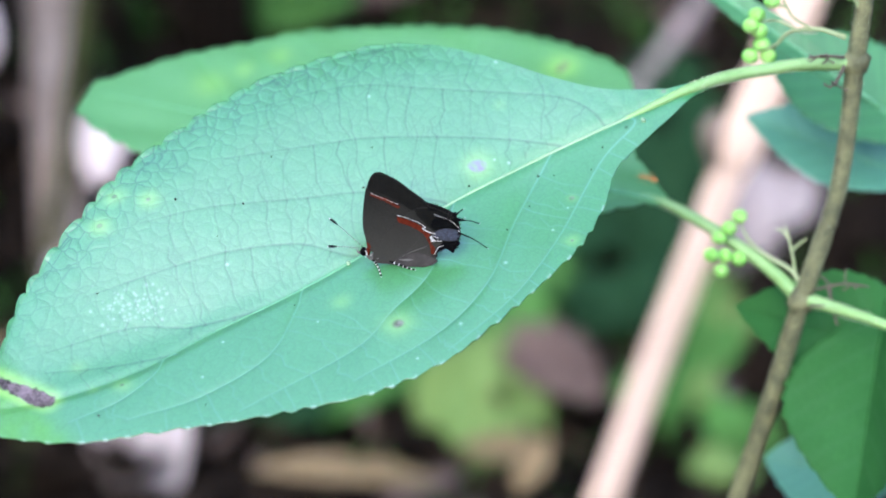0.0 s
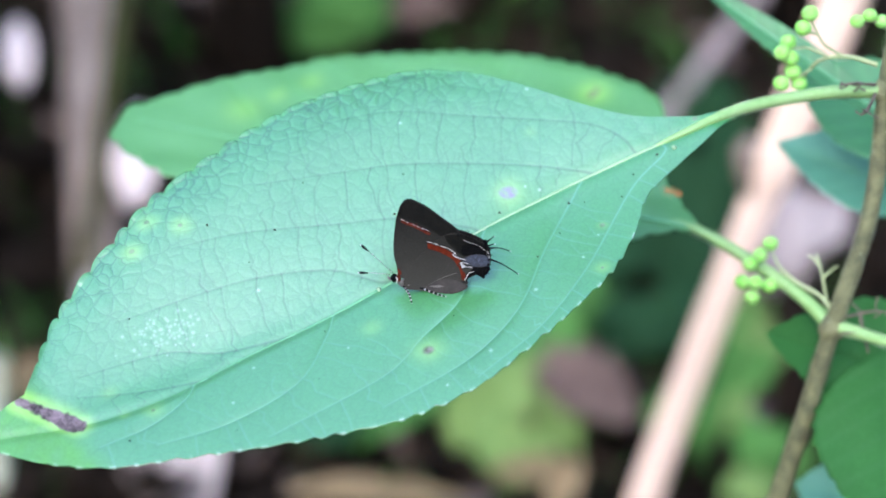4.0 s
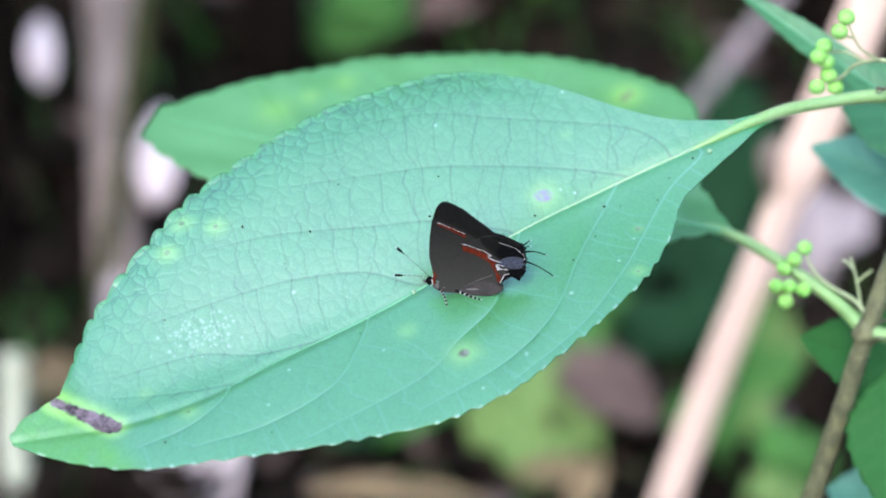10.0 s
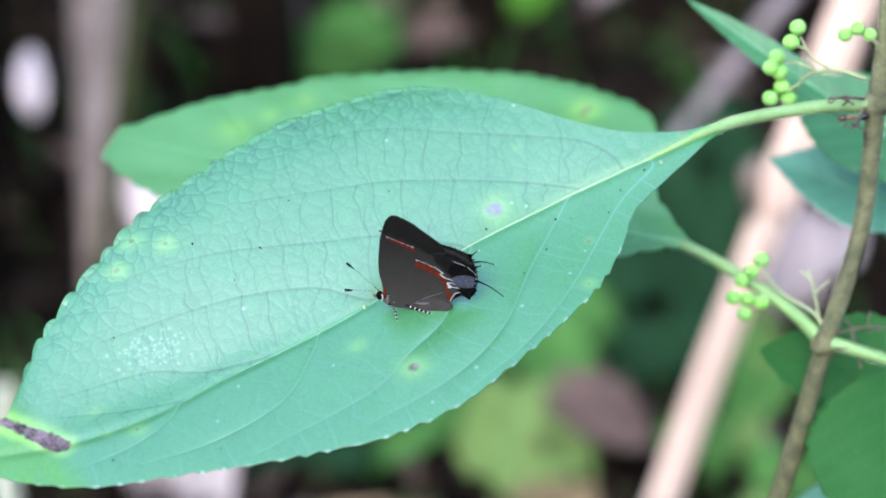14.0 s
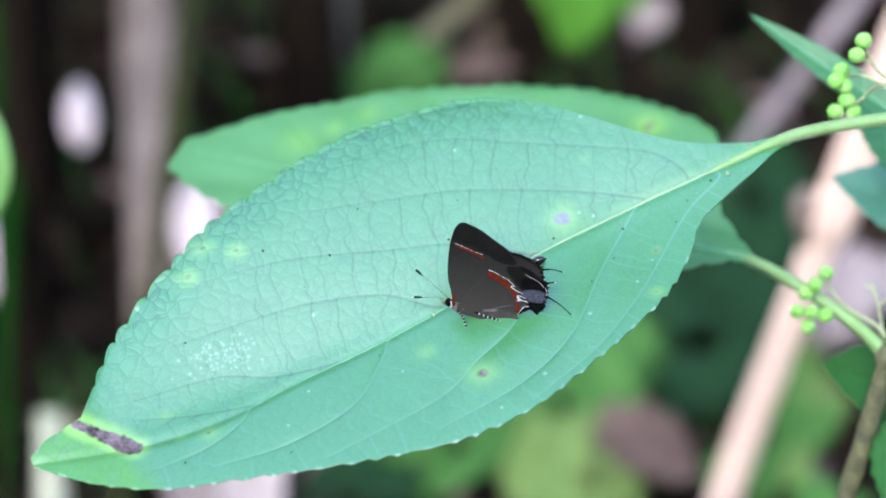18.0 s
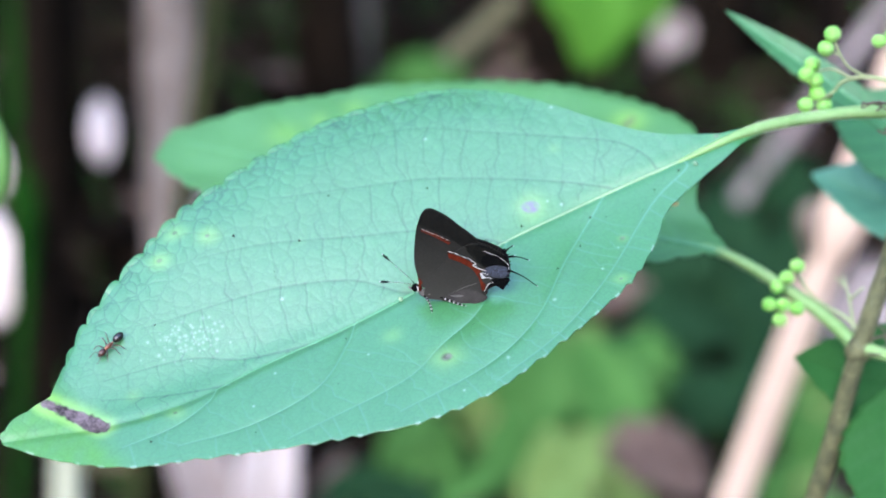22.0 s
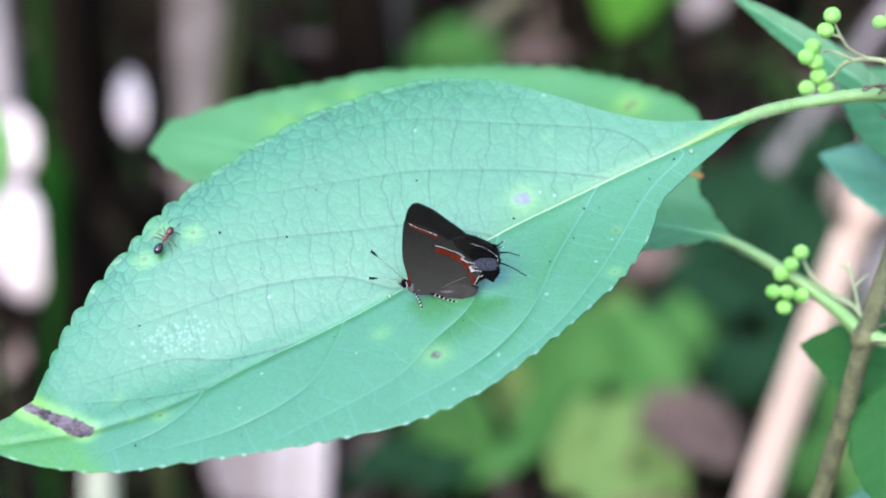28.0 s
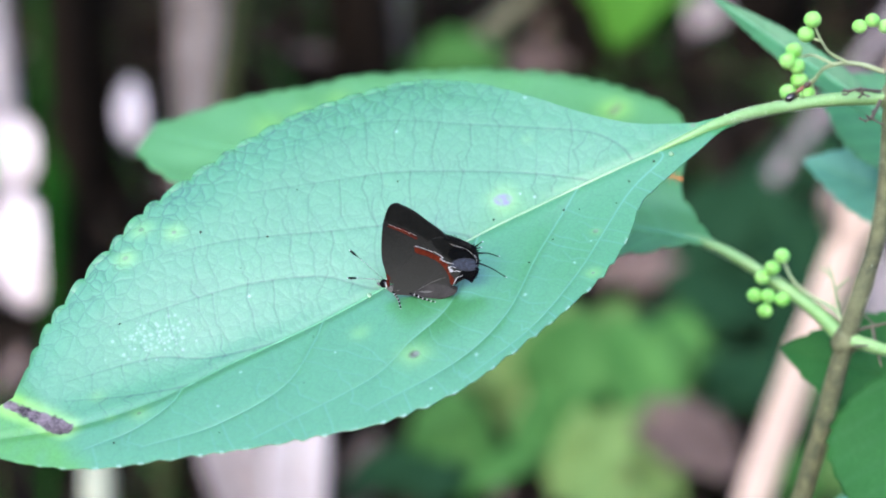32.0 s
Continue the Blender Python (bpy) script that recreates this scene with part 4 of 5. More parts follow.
    for i in range(26):
        a0, z0 = -9.7 - 0.245 * (i % 13) + 0.08 * math.sin(7 * i), 5.95 + 0.55 * (i // 13) + 0.2 * math.sin(11 * i) + 0.1 * math.sin(4 * i)
        band("blue_dusting", [(a0, z0), (a0 - 0.07, z0 + 0.3), (a0 - 0.1 - 0.06 * math.sin(5 * i), z0 + 0.55 + 0.14 * math.sin(2.1 * i))], [0.02, 0.075 + 0.05 * math.sin(3 * i), 0.02], M_BLUEL, hw, h0, 0.05, "pale blue dusting", 3)
    patch("black_patch", [(-10.9, 5.5), (-12.0, 5.5), (-13.1, 5.75), (-13.2, 5.0), (-12.7, 4.4), (-12.4, 3.7), (-11.5, 4.2), (-10.6, 4.0), (-9.9, 3.1), (-10.2, 4.2), (-10.6, 4.9)], M_BLACK, hw, h0, 0.03, k=3)
    for i in range(12):
        u = i / 11.0
        c = (-8.5 - 4.0 * u, 10.5 - 0.55 * u - 1.5 * u * u)
        part("fringe", mesh("fringe", *tube([(c[0], h0, c[1] - 0.25), (c[0] - 0.1, h0, c[1] + 0.05), (c[0] - 0.2 - 0.1 * math.sin(9 * i), h0 + 0.06 * side, c[1] + 0.25 + 0.13 * math.sin(5 * i))], [0.2, 0.12, 0.02], 5, 2), M_BLACK), hw)
    band("white_line", [(-7.0, 8.3), (-7.9, 7.75), (-8.3, 7.45), (-7.85, 7.2), (-8.6, 6.85), (-9.2, 6.65), (-9.8, 6.45)], [0.07, 0.13, 0.12], M_WHITE, hw, h0, 0.06, k=3)
    band("white_line", [(-10.2, 5.9), (-9.4, 6.1), (-9.0, 5.95), (-9.6, 5.5), (-9.15, 5.3), (-9.9, 5.45), (-10.7, 5.35)], [0.08, 0.16, 0.08], M_WHITE, hw, h0, 0.06, k=3)
    band("white_line", [(-9.7, 3.2), (-10.0, 3.9), (-10.35, 4.5), (-11.0, 4.8)], [0.07, 0.14, 0.07], M_WHITE, hw, h0, 0.06)
    band("white_line", [(-9.3, 9.6), (-10.3, 9.3), (-11.3, 8.95)], [0.03, 0.07, 0.03], M_WHITE, hw, h0, 0.06)
    band("white_line", [(-11.6, 8.8), (-12.4, 8.3), (-12.9, 7.7), (-13.1, 6.8)], [0.06, 0.15, 0.08], M_WHITE, hw, h0, 0.06)
    patch("inner_fold", [(-3.6, 1.4), (-6.2, 1.15), (-8.4, 1.25), (-9.6, 1.8), (-9.9, 2.4), (-8.8, 3.1), (-7.0, 3.3), (-5.2, 2.5)], M_FOLD, hw, h0, 0.022, "paler grey inner fold")
    patch("front_patch", [(-0.4, 3.5), (-0.2, 4.0), (-0.15, 4.5), (-0.5, 4.2), (-0.7, 3.7)], M_RED, fw, y, 0.03, "rusty patch at the wing base")
    for vx, vz in ((-0.6, 12.5), (-2.0, 13.2), (-3.8, 12.2), (-5.4, 11.0), (-6.6, 9.8)):
        band("wing_vein", [(-1.2, 4.2), (-1.2 + (vx + 1.2) * 0.5 - 0.3, 4.2 + (vz - 4.2) * 0.5), (vx, vz)], [0.05, 0.06, 0.03], M_WING, fw, y, 0.012)
    for vx, vz in ((-7.0, 7.4), (-8.0, 5.6), (-8.3, 4.4), (-5.6, 8.0)):
        band("wing_vein", [(-2.4, 3.0), (-2.4 + (vx + 2.4) * 0.5, 3.0 + (vz - 3.0) * 0.5 + 0.3), (vx, vz)], [0.05, 0.06, 0.03], M_WING, hw, h0, 0.012)
    band("fold_line", [(-4.6, 2.2), (-6.4, 3.4), (-8.6, 4.4)], [0.05, 0.12, 0.05], M_FUR, hw, h0, 0.02)
    band("fold_line", [(-4.2, 1.9), (-6.5, 2.5), (-9.0, 2.75)], [0.05, 0.1, 0.05], M_FUR, hw, h0, 0.02)
    for tx, tz in ((-8.3, 5.3), (-8.8, 4.7), (-9.0, 3.8), (-9.2, 3.3), (-7.6, 5.9)):
        band("fold_line", [(-4.3, 2.0), (-6.5, 2.0 + 0.56 * (tz - 2.0)), (tx, tz)], [0.02, 0.06, 0.02], M_FOLD, hw, h0, 0.021)
    for (x0, z0), (x1, z1), bend in (((-13.0, 6.9 if side > 0 else 7.9), (-17.2, 5.0) if side > 0 else (-16.0, 7.3), 0.25), ((-12.8, 8.9), (-13.7, 9.5), 0.05)):
        yy = h0 + 0.5 * side
        t = part("tail", mesh("tail", *tube([(x0, h0, z0), ((x0 + x1) / 2, (h0 + yy) / 2, (z0 + z1) / 2 + bend), (x1, yy, z1)], [0.15, 0.07, 0.07], 6, 5), M_BLACK), hw, "thread-like black tail")
        part("tail_tip", mesh("tail_tip", *ellipsoid((x1 - 0.05, yy, z1), (0.13, 0.07, 0.07), 8, 6), M_WHITE), t, "white tip")
    for i in range(11):
        a = 1.35 - i * 0.25 + 0.12 * math.sin(7 * i)
        c = (-12.55 + 0.5 * math.sin(a) ** 2 - 0.3 * math.cos(a), 6.6 + 2.4 * math.sin(a))
        part("fringe", mesh("fringe", *tube([(c[0], h0, c[1]), (c[0] - 0.3, h0, c[1] + 0.1 * math.sin(a)), (c[0] - 0.5 - 0.22 * (i % 2), h0 + 0.1 * side, c[1] + 0.3 * math.sin(a))], [0.26, 0.17, 0.03], 5, 2), M_BLACK), hw)
    return fw, hw


wings = [wing_pair(s) for s in (-1, 1)]
part("thorax", mesh("thorax", *ellipsoid((-1.7, 0, 2.0), (1.6, 0.5, 0.75), 14, 10, None, 0.15), M_FUR), fly, "furry grey thorax")
part("abdomen", mesh("abdomen", *ellipsoid((-6.0, 0, 2.0), (3.6, 0.55, 0.7), 14, 10, None, 0.1), M_FUR), fly)
hd = part("head", mesh("head", *ellipsoid((0.35, 0, 2.75), (0.55, 0.55, 0.6), 12, 8, None, 0.15), M_BLACK), fly)
for s in (-1, 1):
    part("eye", mesh("eye", *ellipsoid((0.35, 0.42 * s, 2.75), (0.38, 0.26, 0.5), 12, 8), M_BLACK), hd, "black eye")
    part("eye_rim", mesh("eye_rim", *strip(smooth_line([(0.05, 2.2), (-0.12, 2.75), (0.05, 3.3)], 5), [0.08, 0.16, 0.08], *sorted((0.55 * s, 0.68 * s))), M_WHITE, False), hd, "white rim behind the eye")
    part("palp", mesh("palp", *tube([(0.7, 0.18 * s, 2.5), (1.0, 0.22 * s, 2.6), (1.3, 0.25 * s, 2.9)], [0.12, 0.12, 0.05], 6, 4), M_FUR), hd)
part("neck_patch", mesh("neck_patch", *ellipsoid((-0.35, 0.0, 3.0), (0.3, 0.62, 0.8), 10, 8), M_RED), fly, "orange-red patch behind the head")
for s, tipp in ((1, (5.2, 0.8, 3.75)), (-1, (5.1, -0.9, 7.2))):
    p0 = np.array((0.45, 0.2 * s, 3.3))
    p2 = np.array(tipp)
    pm = (p0 + p2) / 2 + np.array((0, 0, 0.12))
    an = part("antenna", mesh("antenna", *tube([tuple(p0), tuple(pm), tuple(p2)], [0.045, 0.035, 0.04], 5, 6), M_BLACK), hd, "thin black antenna ringed with white")
    ln = smooth_line([p0, pm, p2], 12)
    d = (p2 - pm) / np.linalg.norm(p2 - pm)
    for i in range(2, 20, 2):
        c = ln[i]
        part("ring", mesh("ring", *tube([tuple(c - d * 0.05), tuple(c + d * 0.05)], [0.052, 0.052], 6, 1), M_WHITE), an)
    part("club", mesh("club", *tube([tuple(p2 - d * 1.15), tuple(p2 - d * 0.5), tuple(p2 + d * 0.1)], [0.07, 0.19, 0.15], 7, 4), M_BLACK), an, "black club")
    part("club_tip", mesh("club_tip", *ellipsoid(tuple(p2 + d * 0.2), (0.09, 0.09, 0.09), 7, 5), M_WHITE), an)


def fly_leg(a, knee, foot):
    leg = part("leg", mesh("leg", *tube([a, knee, foot], [0.16, 0.13, 0.09], 6, 5), M_BLACK), fly, "black leg banded with white")
    ln = smooth_line([a, knee, foot], 7)
    for i in range(2, len(ln) - 1, 2):
        d = ln[i + 1] - ln[i]
        part("leg_band", mesh("leg_band", *tube([tuple(ln[i]), tuple(ln[i] + d * 0.55)], [0.165, 0.165], 6, 1), M_WHITE), leg)


fly_leg((-1.0, 0.4, 1.7), (-1.9, 1.25, 0.9), (-2.45, 1.95, -0.68))
fly_leg((-3.4, 0.4, 1.6), (-5.6, 0.95, 1.05), (-7.6, 0.9, 0.45))
fly_leg((-1.0, -0.4, 1.7), (-1.2, -1.6, 1.4), (-1.6, -2.6, 1.0))
fly_leg((-3.0, -0.4, 1.6), (-4.0, -1.6, 1.6), (-5.0, -2.8, 1.25))

# ---- ants, x forward, z up ----
def ant(label, cols, size=1.0):
    a = new("ant")
    tagged(a, label, "ant", GROUPS["ant"])
    g, t, h = cols
    S = size
    part("gaster", mesh("gaster", *ellipsoid((-1.75 * S, 0, 0.62 * S), (0.95 * S, 0.62 * S, 0.6 * S), 14, 10), g), a, "shiny black rear body")
    part("waist", mesh("waist", *ellipsoid((-0.62 * S, 0, 0.55 * S), (0.2 * S, 0.16 * S, 0.3 * S), 8, 6), t), a)
    part("thorax", mesh("thorax", *ellipsoid((0.25 * S, 0, 0.68 * S), (0.8 * S, 0.32 * S, 0.36 * S), 12, 8, None, 0.15), t), a)
    hd = part("head", mesh("head", *ellipsoid((1.5 * S, 0, 0.62 * S), (0.66 * S, 0.5 * S, 0.44 * S), 12, 8), h), a)
    legs = []
    for s in (-1, 1):
        part("eye", mesh("eye", *ellipsoid((1.65 * S, 0.36 * S * s, 0.78 * S), (0.1, 0.07, 0.1), 6, 5), M_ANTB), hd)
        part("antenna", mesh("antenna", *tube([(1.95 * S, 0.15 * S * s, 0.75 * S), (2.35 * S, 0.65 * S * s, 1.05 * S), (3.3 * S, 0.75 * S * s, 0.6 * S)], [0.055 * S, 0.04 * S, 0.045 * S], 5, 4), h), hd)
        part("jaw", mesh("jaw", *tube([(1.95 * S, 0.18 * S * s, 0.5 * S), (2.2 * S, 0.16 * S * s, 0.45 * S), (2.3 * S, 0.02 * S * s, 0.42 * S)], [0.1 * S, 0.08 * S, 0.03 * S], 5, 3), h), hd)
        for i, (x, fx, fy) in enumerate(((0.75, 1.7, 1.5), (0.25, 0.2, 1.9), (-0.2, -1.7, 1.75))):
            lg = part("leg", mesh("leg", *tube([(0, 0, 0), (0.45 * (fx - x) * S, 0.55 * fy * S * s, 0.75 * S), (0.8 * (fx - x) * S, 0.85 * fy * S * s, -0.1 * S), ((fx - x) * S, fy * S * s, -0.5 * S)], [0.09 * S, 0.07 * S, 0.045 * S, 0.03 * S], 5, 4), h), a)
            lg.matrix_basis = pose(x * S * MM, 0.2 * s * S * MM, 0.5 * S * MM)
            legs.append((lg, x * S * MM, 0.2 * s * S * MM, 0.5 * S * MM, (i + (s > 0)) % 2))
    return a, legs


ant1, legs1 = ant("black ant with a red-brown middle, walking over the leaf", (M_ANTB, M_ANTR, M_ANTD), 1.0)
ant2, legs2 = ant("orange ant with a dark rear body on the leaf stalk behind", (M_ANTO, M_ANTO, M_ANTO), 0.62)

# ---- the thicket behind ----
def ground():
    xs = np.concatenate([-np.geomspace(60, 1.0, 14), np.linspace(-0.9, 0.9, 110), np.geomspace(1.0, 60, 14)])
    ys = np.concatenate([-np.geomspace(60, 0.5, 14), np.linspace(-0.4, 2.4, 150), np.geomspace(2.6, 60, 14)])
    X, Y = np.meshgrid(xs, ys, indexing="ij")
    near = np.exp(-((X / 3) ** 2 + ((Y - 1) / 3) ** 2))
    Z = near * (0.008 * wave(X, Y, 14, 2) + 0.004 * wave(X, Y, 45, 6)) - 0.006
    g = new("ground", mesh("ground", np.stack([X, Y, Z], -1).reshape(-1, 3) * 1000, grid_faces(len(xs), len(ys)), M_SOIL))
    tagged(g, "forest soil darkened with painted shade, under dead leaves", "ground", kind="structure")


ground()


def litter(name, n, mat, seed, size, label, stand=0.35, reach=(0.55, 0.62)):
    rs = np.random.RandomState(seed)
    V, Fc = [], []
    for _ in range(n):
        c = np.array((reach[0] * rs.randn(), 1.15 + reach[1] * rs.randn(), 0.004 + 0.012 * rs.rand())) * 1000
        L, W = size * (0.6 + 0.8 * rs.rand()), size * (0.25 + 0.3 * rs.rand())
        m = np.array(Euler((stand * rs.randn(), stand * rs.randn(), rs.rand() * 6.28)).to_matrix())
        cu, tw = 0.5 * rs.randn(), 0.5 * rs.randn()
        b = len(V)
        for i in range(6):
            u = i / 5
            w = W * math.sin(math.pi * (0.06 + 0.9 * u)) ** 0.8
            for j in (-1, -0.4, 0.4, 1):
                p = np.array(((u - 0.5) * L, j * w / 2, cu * L * (u - 0.5) ** 2 + 0.25 * abs(j) * w + tw * (u - 0.5) * j * w * 0.5))
                V.append(m @ p + c)
        for i in range(5):
            for j in range(3):
                k = b + i * 4 + j
                Fc.append((k, k + 4, k + 5, k + 1))
    V = np.array(V)
    V[:, 2] = np.maximum(V[:, 2], -2)
    ob = new(name, mesh(name, V, Fc, mat))
    tagged(ob, label, "leaf litter", kind="stuff")
    solid(ob, 0.5)


litter("leaf_litter", 1300, M_LITTER_SHADE, 21, 48, "dead leaves on the ground, darkened with painted shade")
litter("leaf_litter", 2600, M_LITTER_SHADE, 23, 20, "crumbled dead leaves on the ground, darkened with painted shade")
litter("leaf_litter", 5000, M_LITTER_SHADE, 25, 70, "dead leaves darkened with painted shade, strewn over the clearing", 0.35, (2.2, 2.2))
litter("leaf_litter", 260, M_LITTER, 24, 16, "pale crumbs of dead leaves on the ground")
litter("leaf_litter", 90, M_LITTER, 22, 48, "pinkish grey-brown dead leaves on the ground")


def stalk(name, a, b, radii, mat, label, category, knots=0, wob=0.05, via=()):
    """A cane or stalk through two places, planted in the ground."""
    a, b = np.array(a), np.array(b)
    s = new(name)
    s.location = tuple(a)
    tagged(s, label, category, GROUPS.get(name, ""))
    L = np.linalg.norm(b - a) * 1000
    d = (b - a) * 1000
    bow = np.array((0.004, 0.002, 0)) * L
    part("shaft", mesh("shaft", *tube([(0, 0, 0)] + ([tuple((np.array(v) - a) * 1000) for v in via] or [tuple(d * 0.35 + bow), tuple(d * 0.7 + bow * 0.6)]) + [tuple(d)], radii, 14, 8, wob), mat), s)
    for i in range(knots):
        u = (i + 0.6) / knots
        c = d * u
        r = np.interp(u, np.linspace(0, 1, len(radii)), radii)
        e = d / np.linalg.norm(d)
        part("joint", mesh("joint", *tube([tuple(c - e * 2), tuple(c), tuple(c + e * 2)], [r, r * 1.12, r], 14, 3), mat), s)
    return s


def planted(p, q, down=0.0, up=0.0):
    """The line through p and q, lengthened at both ends, its foot set on the ground."""
    p, q = np.array(p), np.array(q)
    d = (q - p) / np.linalg.norm(q - p)
    a = p - d * down
    if d[2] > 0.2:
        a = p - d * ((p[2] + 0.01) / d[2])
    return tuple(a), tuple(q + d * up)


def dead_cane():
    """A bleached cane: two lengths that meet at a swollen joint with a scrap of sheath."""
    foot, knot, top = np.array((0.0365, 0.6542, -0.01)), np.array((0.1170, 0.6537, 0.300)), np.array((0.222, 0.6530, 0.68))
    c = new("dead_cane")
    c.location = tuple(foot)
    tagged(c, "pale bleached dead cane leaning behind the shrub", "cane")
    k, e = (knot - foot) * 1000, (top - foot) * 1000
    d = k / np.linalg.norm(k)
    side = np.array((d[2], 0, -d[0]))
    up = k + side * 0.8
    flat = np.cross(d, side)

    def flattened(V, Fc):
        V = np.array(V)
        return V - 0.72 * (V @ flat)[:, None] * flat[None, :], Fc

    part("shaft", mesh("shaft", *flattened(*tube([(0, 0, 0), tuple(k * 0.35 + side * 0.8), tuple(k * 0.7 - side * 0.5), tuple(k)], [7.2, 6.9, 6.4, 6.2], 18, 10, 0.03)), M_CANE), c)
    part("shaft", mesh("shaft", *flattened(*tube([tuple(up - d * 2), tuple(up + d * 6), tuple(up * 0.5 + e * 0.5 + side), tuple(e)], [6.0, 8.4, 8.2, 8.0], 18, 10, 0.03)), M_CANE), c, "thicker upper length of the cane")
    part("joint", mesh("joint", *flattened(*tube([tuple(up - d * 5), tuple(up - d * 1), tuple(up + d * 3), tuple(up + d * 8)], [6.2, 8.2, 8.8, 8.3], 18, 5, 0.06)), M_CANE), c, "swollen joint")
    part("sheath", mesh("sheath", *tube([tuple(up - d * 14 - side * 5), tuple(up - d * 4 - side * 10), tuple(up + d * 4 - side * 12), tuple(up + d * 9 - side * 10)], [1.5, 3.5, 4.0, 1.0], 12, 5, 0.2), M_GREYST), c, "grey scrap of old sheath")


dead_cane()
a, b = planted((-0.2098, 1.1064, 0.0664), (-0.2217, 1.2035, 0.1346), up=0.5)
stalk("dead_stalk", a, b, [13, 22, 22], M_GREYST, "grey weathered dead stalk", "stalk", 3)
a, b = planted((-0.1895, 1.0179, 0.1131), (-0.1835, 1.1142, 0.1799), up=0.5)
stalk("olive_stalk", a, b, [4, 7, 6], M_OLIVE, "olive green upright stalk", "stalk", 3)
stalk("dead_stalk", (-0.335, 1.13, -0.01), (-0.345, 1.22, 0.6), [11, 10, 9], M_STICK, "pale beige weathered dead stalk", "stalk", 3)
stalk("dead_stalk", (-0.125, 1.40, -0.01), (-0.10, 1.47, 0.7), [15, 14, 13], M_GREYST, "grey-brown weathered dead stalk", "stalk", 3)
a, b = planted((-0.2638, 0.94, 0.0782), (-0.2766, 1.0814, 0.2231), up=0.5)
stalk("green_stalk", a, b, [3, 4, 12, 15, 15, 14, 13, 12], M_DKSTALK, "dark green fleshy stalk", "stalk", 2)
stalk("dry_stick", (0.118, 1.205, -0.004), (0.262, 1.345, 0.128), [5, 6, 6.5, 6], M_MAUVE, "pale dry stick among the undergrowth", "stick")
a, b = (-0.0719, 1.4843, 0.0), (-0.0016, 1.4591, 0.0773)
stalk("dry_stick", a, b, [10, 9, 9], M_OLIVES, "olive dry stick among the undergrowth", "stick", 2)
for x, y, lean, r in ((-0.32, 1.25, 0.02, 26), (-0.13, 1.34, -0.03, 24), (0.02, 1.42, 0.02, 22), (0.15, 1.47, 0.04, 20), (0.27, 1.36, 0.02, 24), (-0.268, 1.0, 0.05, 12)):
    stalk("dark_trunk", (x, y, -0.01), (x + lean, y + 0.05, 0.9), [r, r * 0.9, r * 0.85], M_DKWOOD, "sapling trunk in the thicket, shade painted into its dark colour", "trunk", 3, 0.15)


def patch_leaf(name, c, size, axis, normal, mat, label, category):
    """One loose or growing leaf in the background, bent along its length."""
    ob = new(name)
    ob.matrix_basis = frame_of(c, tuple(Vector(c) + Vector(axis)), normal)
    tagged(ob, label, category, GROUPS.get(name, ""))
    L, W = size
    u, v = np.linspace(0, 1, 14), np.linspace(-1, 1, 9)
    half = W / 2 * np.sin(math.pi * (0.03 + 0.95 * u)) ** 0.75
    X = np.repeat(((u - 0.5) * L)[:, None], 9, 1)
    Y = half[:, None] * v[None, :]
    Z = 0.2 * np.abs(Y) - 0.5 * (X / L) ** 2 * L * 0.5 + 0.02 * L * wave(X / L, Y / L, 6, int(abs(c[0]) * 1e4) % 99)
    solid(part("blade", mesh("blade", np.stack([X, Y, Z], -1).reshape(-1, 3), grid_faces(14, 9), mat), ob), 0.6)
    return ob


BG_GREEN = [(0.159, 0.955, 0.032, 28, 19, 80), (0.063, 0.979, 0.032, 32, 26, 60), (0.032, 0.912, 0.032, 99, 57, 78), (-0.042, 0.894, 0.032, 59, 35, 10), (0.081, 0.995, 0.032, 60, 35, 25), (-0.078, 1.367, 0.032, 77, 41, 15), (0.120, 0.870, 0.032, 30, 20, 80), (-0.143, 1.456, 0.032, 52, 26, 20), (0.156, 0.917, 0.032, 45, 27, 80), (0.166, 0.861, 0.032, 35, 26, 60), (0.134, 0.880, 0.032, 32, 18, 40)]
BG_YGREEN = [(0.005, 0.960, 0.032, 76, 42, 50), (0.028, 0.892, 0.032, 59, 26, 75), (0.045, 0.860, 0.032, 66, 32, 78), (0.008, 0.987, 0.032, 60, 31, 15), (0.172, 0.995, 0.032, 26, 14, 60), (0.172, 0.948, 0.032, 26, 14, 100), (0.157, 0.880, 0.032, 24, 13, 45), (0.156, 0.943, 0.032, 22, 12, 80), (0.011, 0.941, 0.032, 103, 70, 65), (0.154, 0.824, 0.032, 27, 20, 20), (0.181, 0.943, 0.032, 19, 11, 30)]
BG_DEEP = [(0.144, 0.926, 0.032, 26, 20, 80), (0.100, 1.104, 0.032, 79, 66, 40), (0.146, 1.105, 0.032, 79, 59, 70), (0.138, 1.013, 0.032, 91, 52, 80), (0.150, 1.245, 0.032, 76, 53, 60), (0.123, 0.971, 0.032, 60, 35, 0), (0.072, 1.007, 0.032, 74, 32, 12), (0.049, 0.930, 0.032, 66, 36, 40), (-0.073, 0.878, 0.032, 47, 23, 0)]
BG_GREY = [(0.074, 0.872, 0.056, 64, 38, -28), (0.075, 0.908, 0.032, 60, 36, -15), (0.052, 1.096, 0.032, 58, 31, 10), (0.009, 1.453, 0.032, 52, 26, -20), (-0.152, 1.415, 0.032, 46, 25, 0), (0.038, 1.516, 0.032, 49, 27, 10), (-0.010, 1.402, 0.032, 62, 29, 10)]
BG_PALE = [(0.118, 1.496, 0.032, 38, 36, 60), (0.203, 1.064, 0.032, 68, 44, 78), (0.221, 1.078, 0.032, 55, 38, 40), (0.182, 1.141, 0.032, 25, 21, 30)]
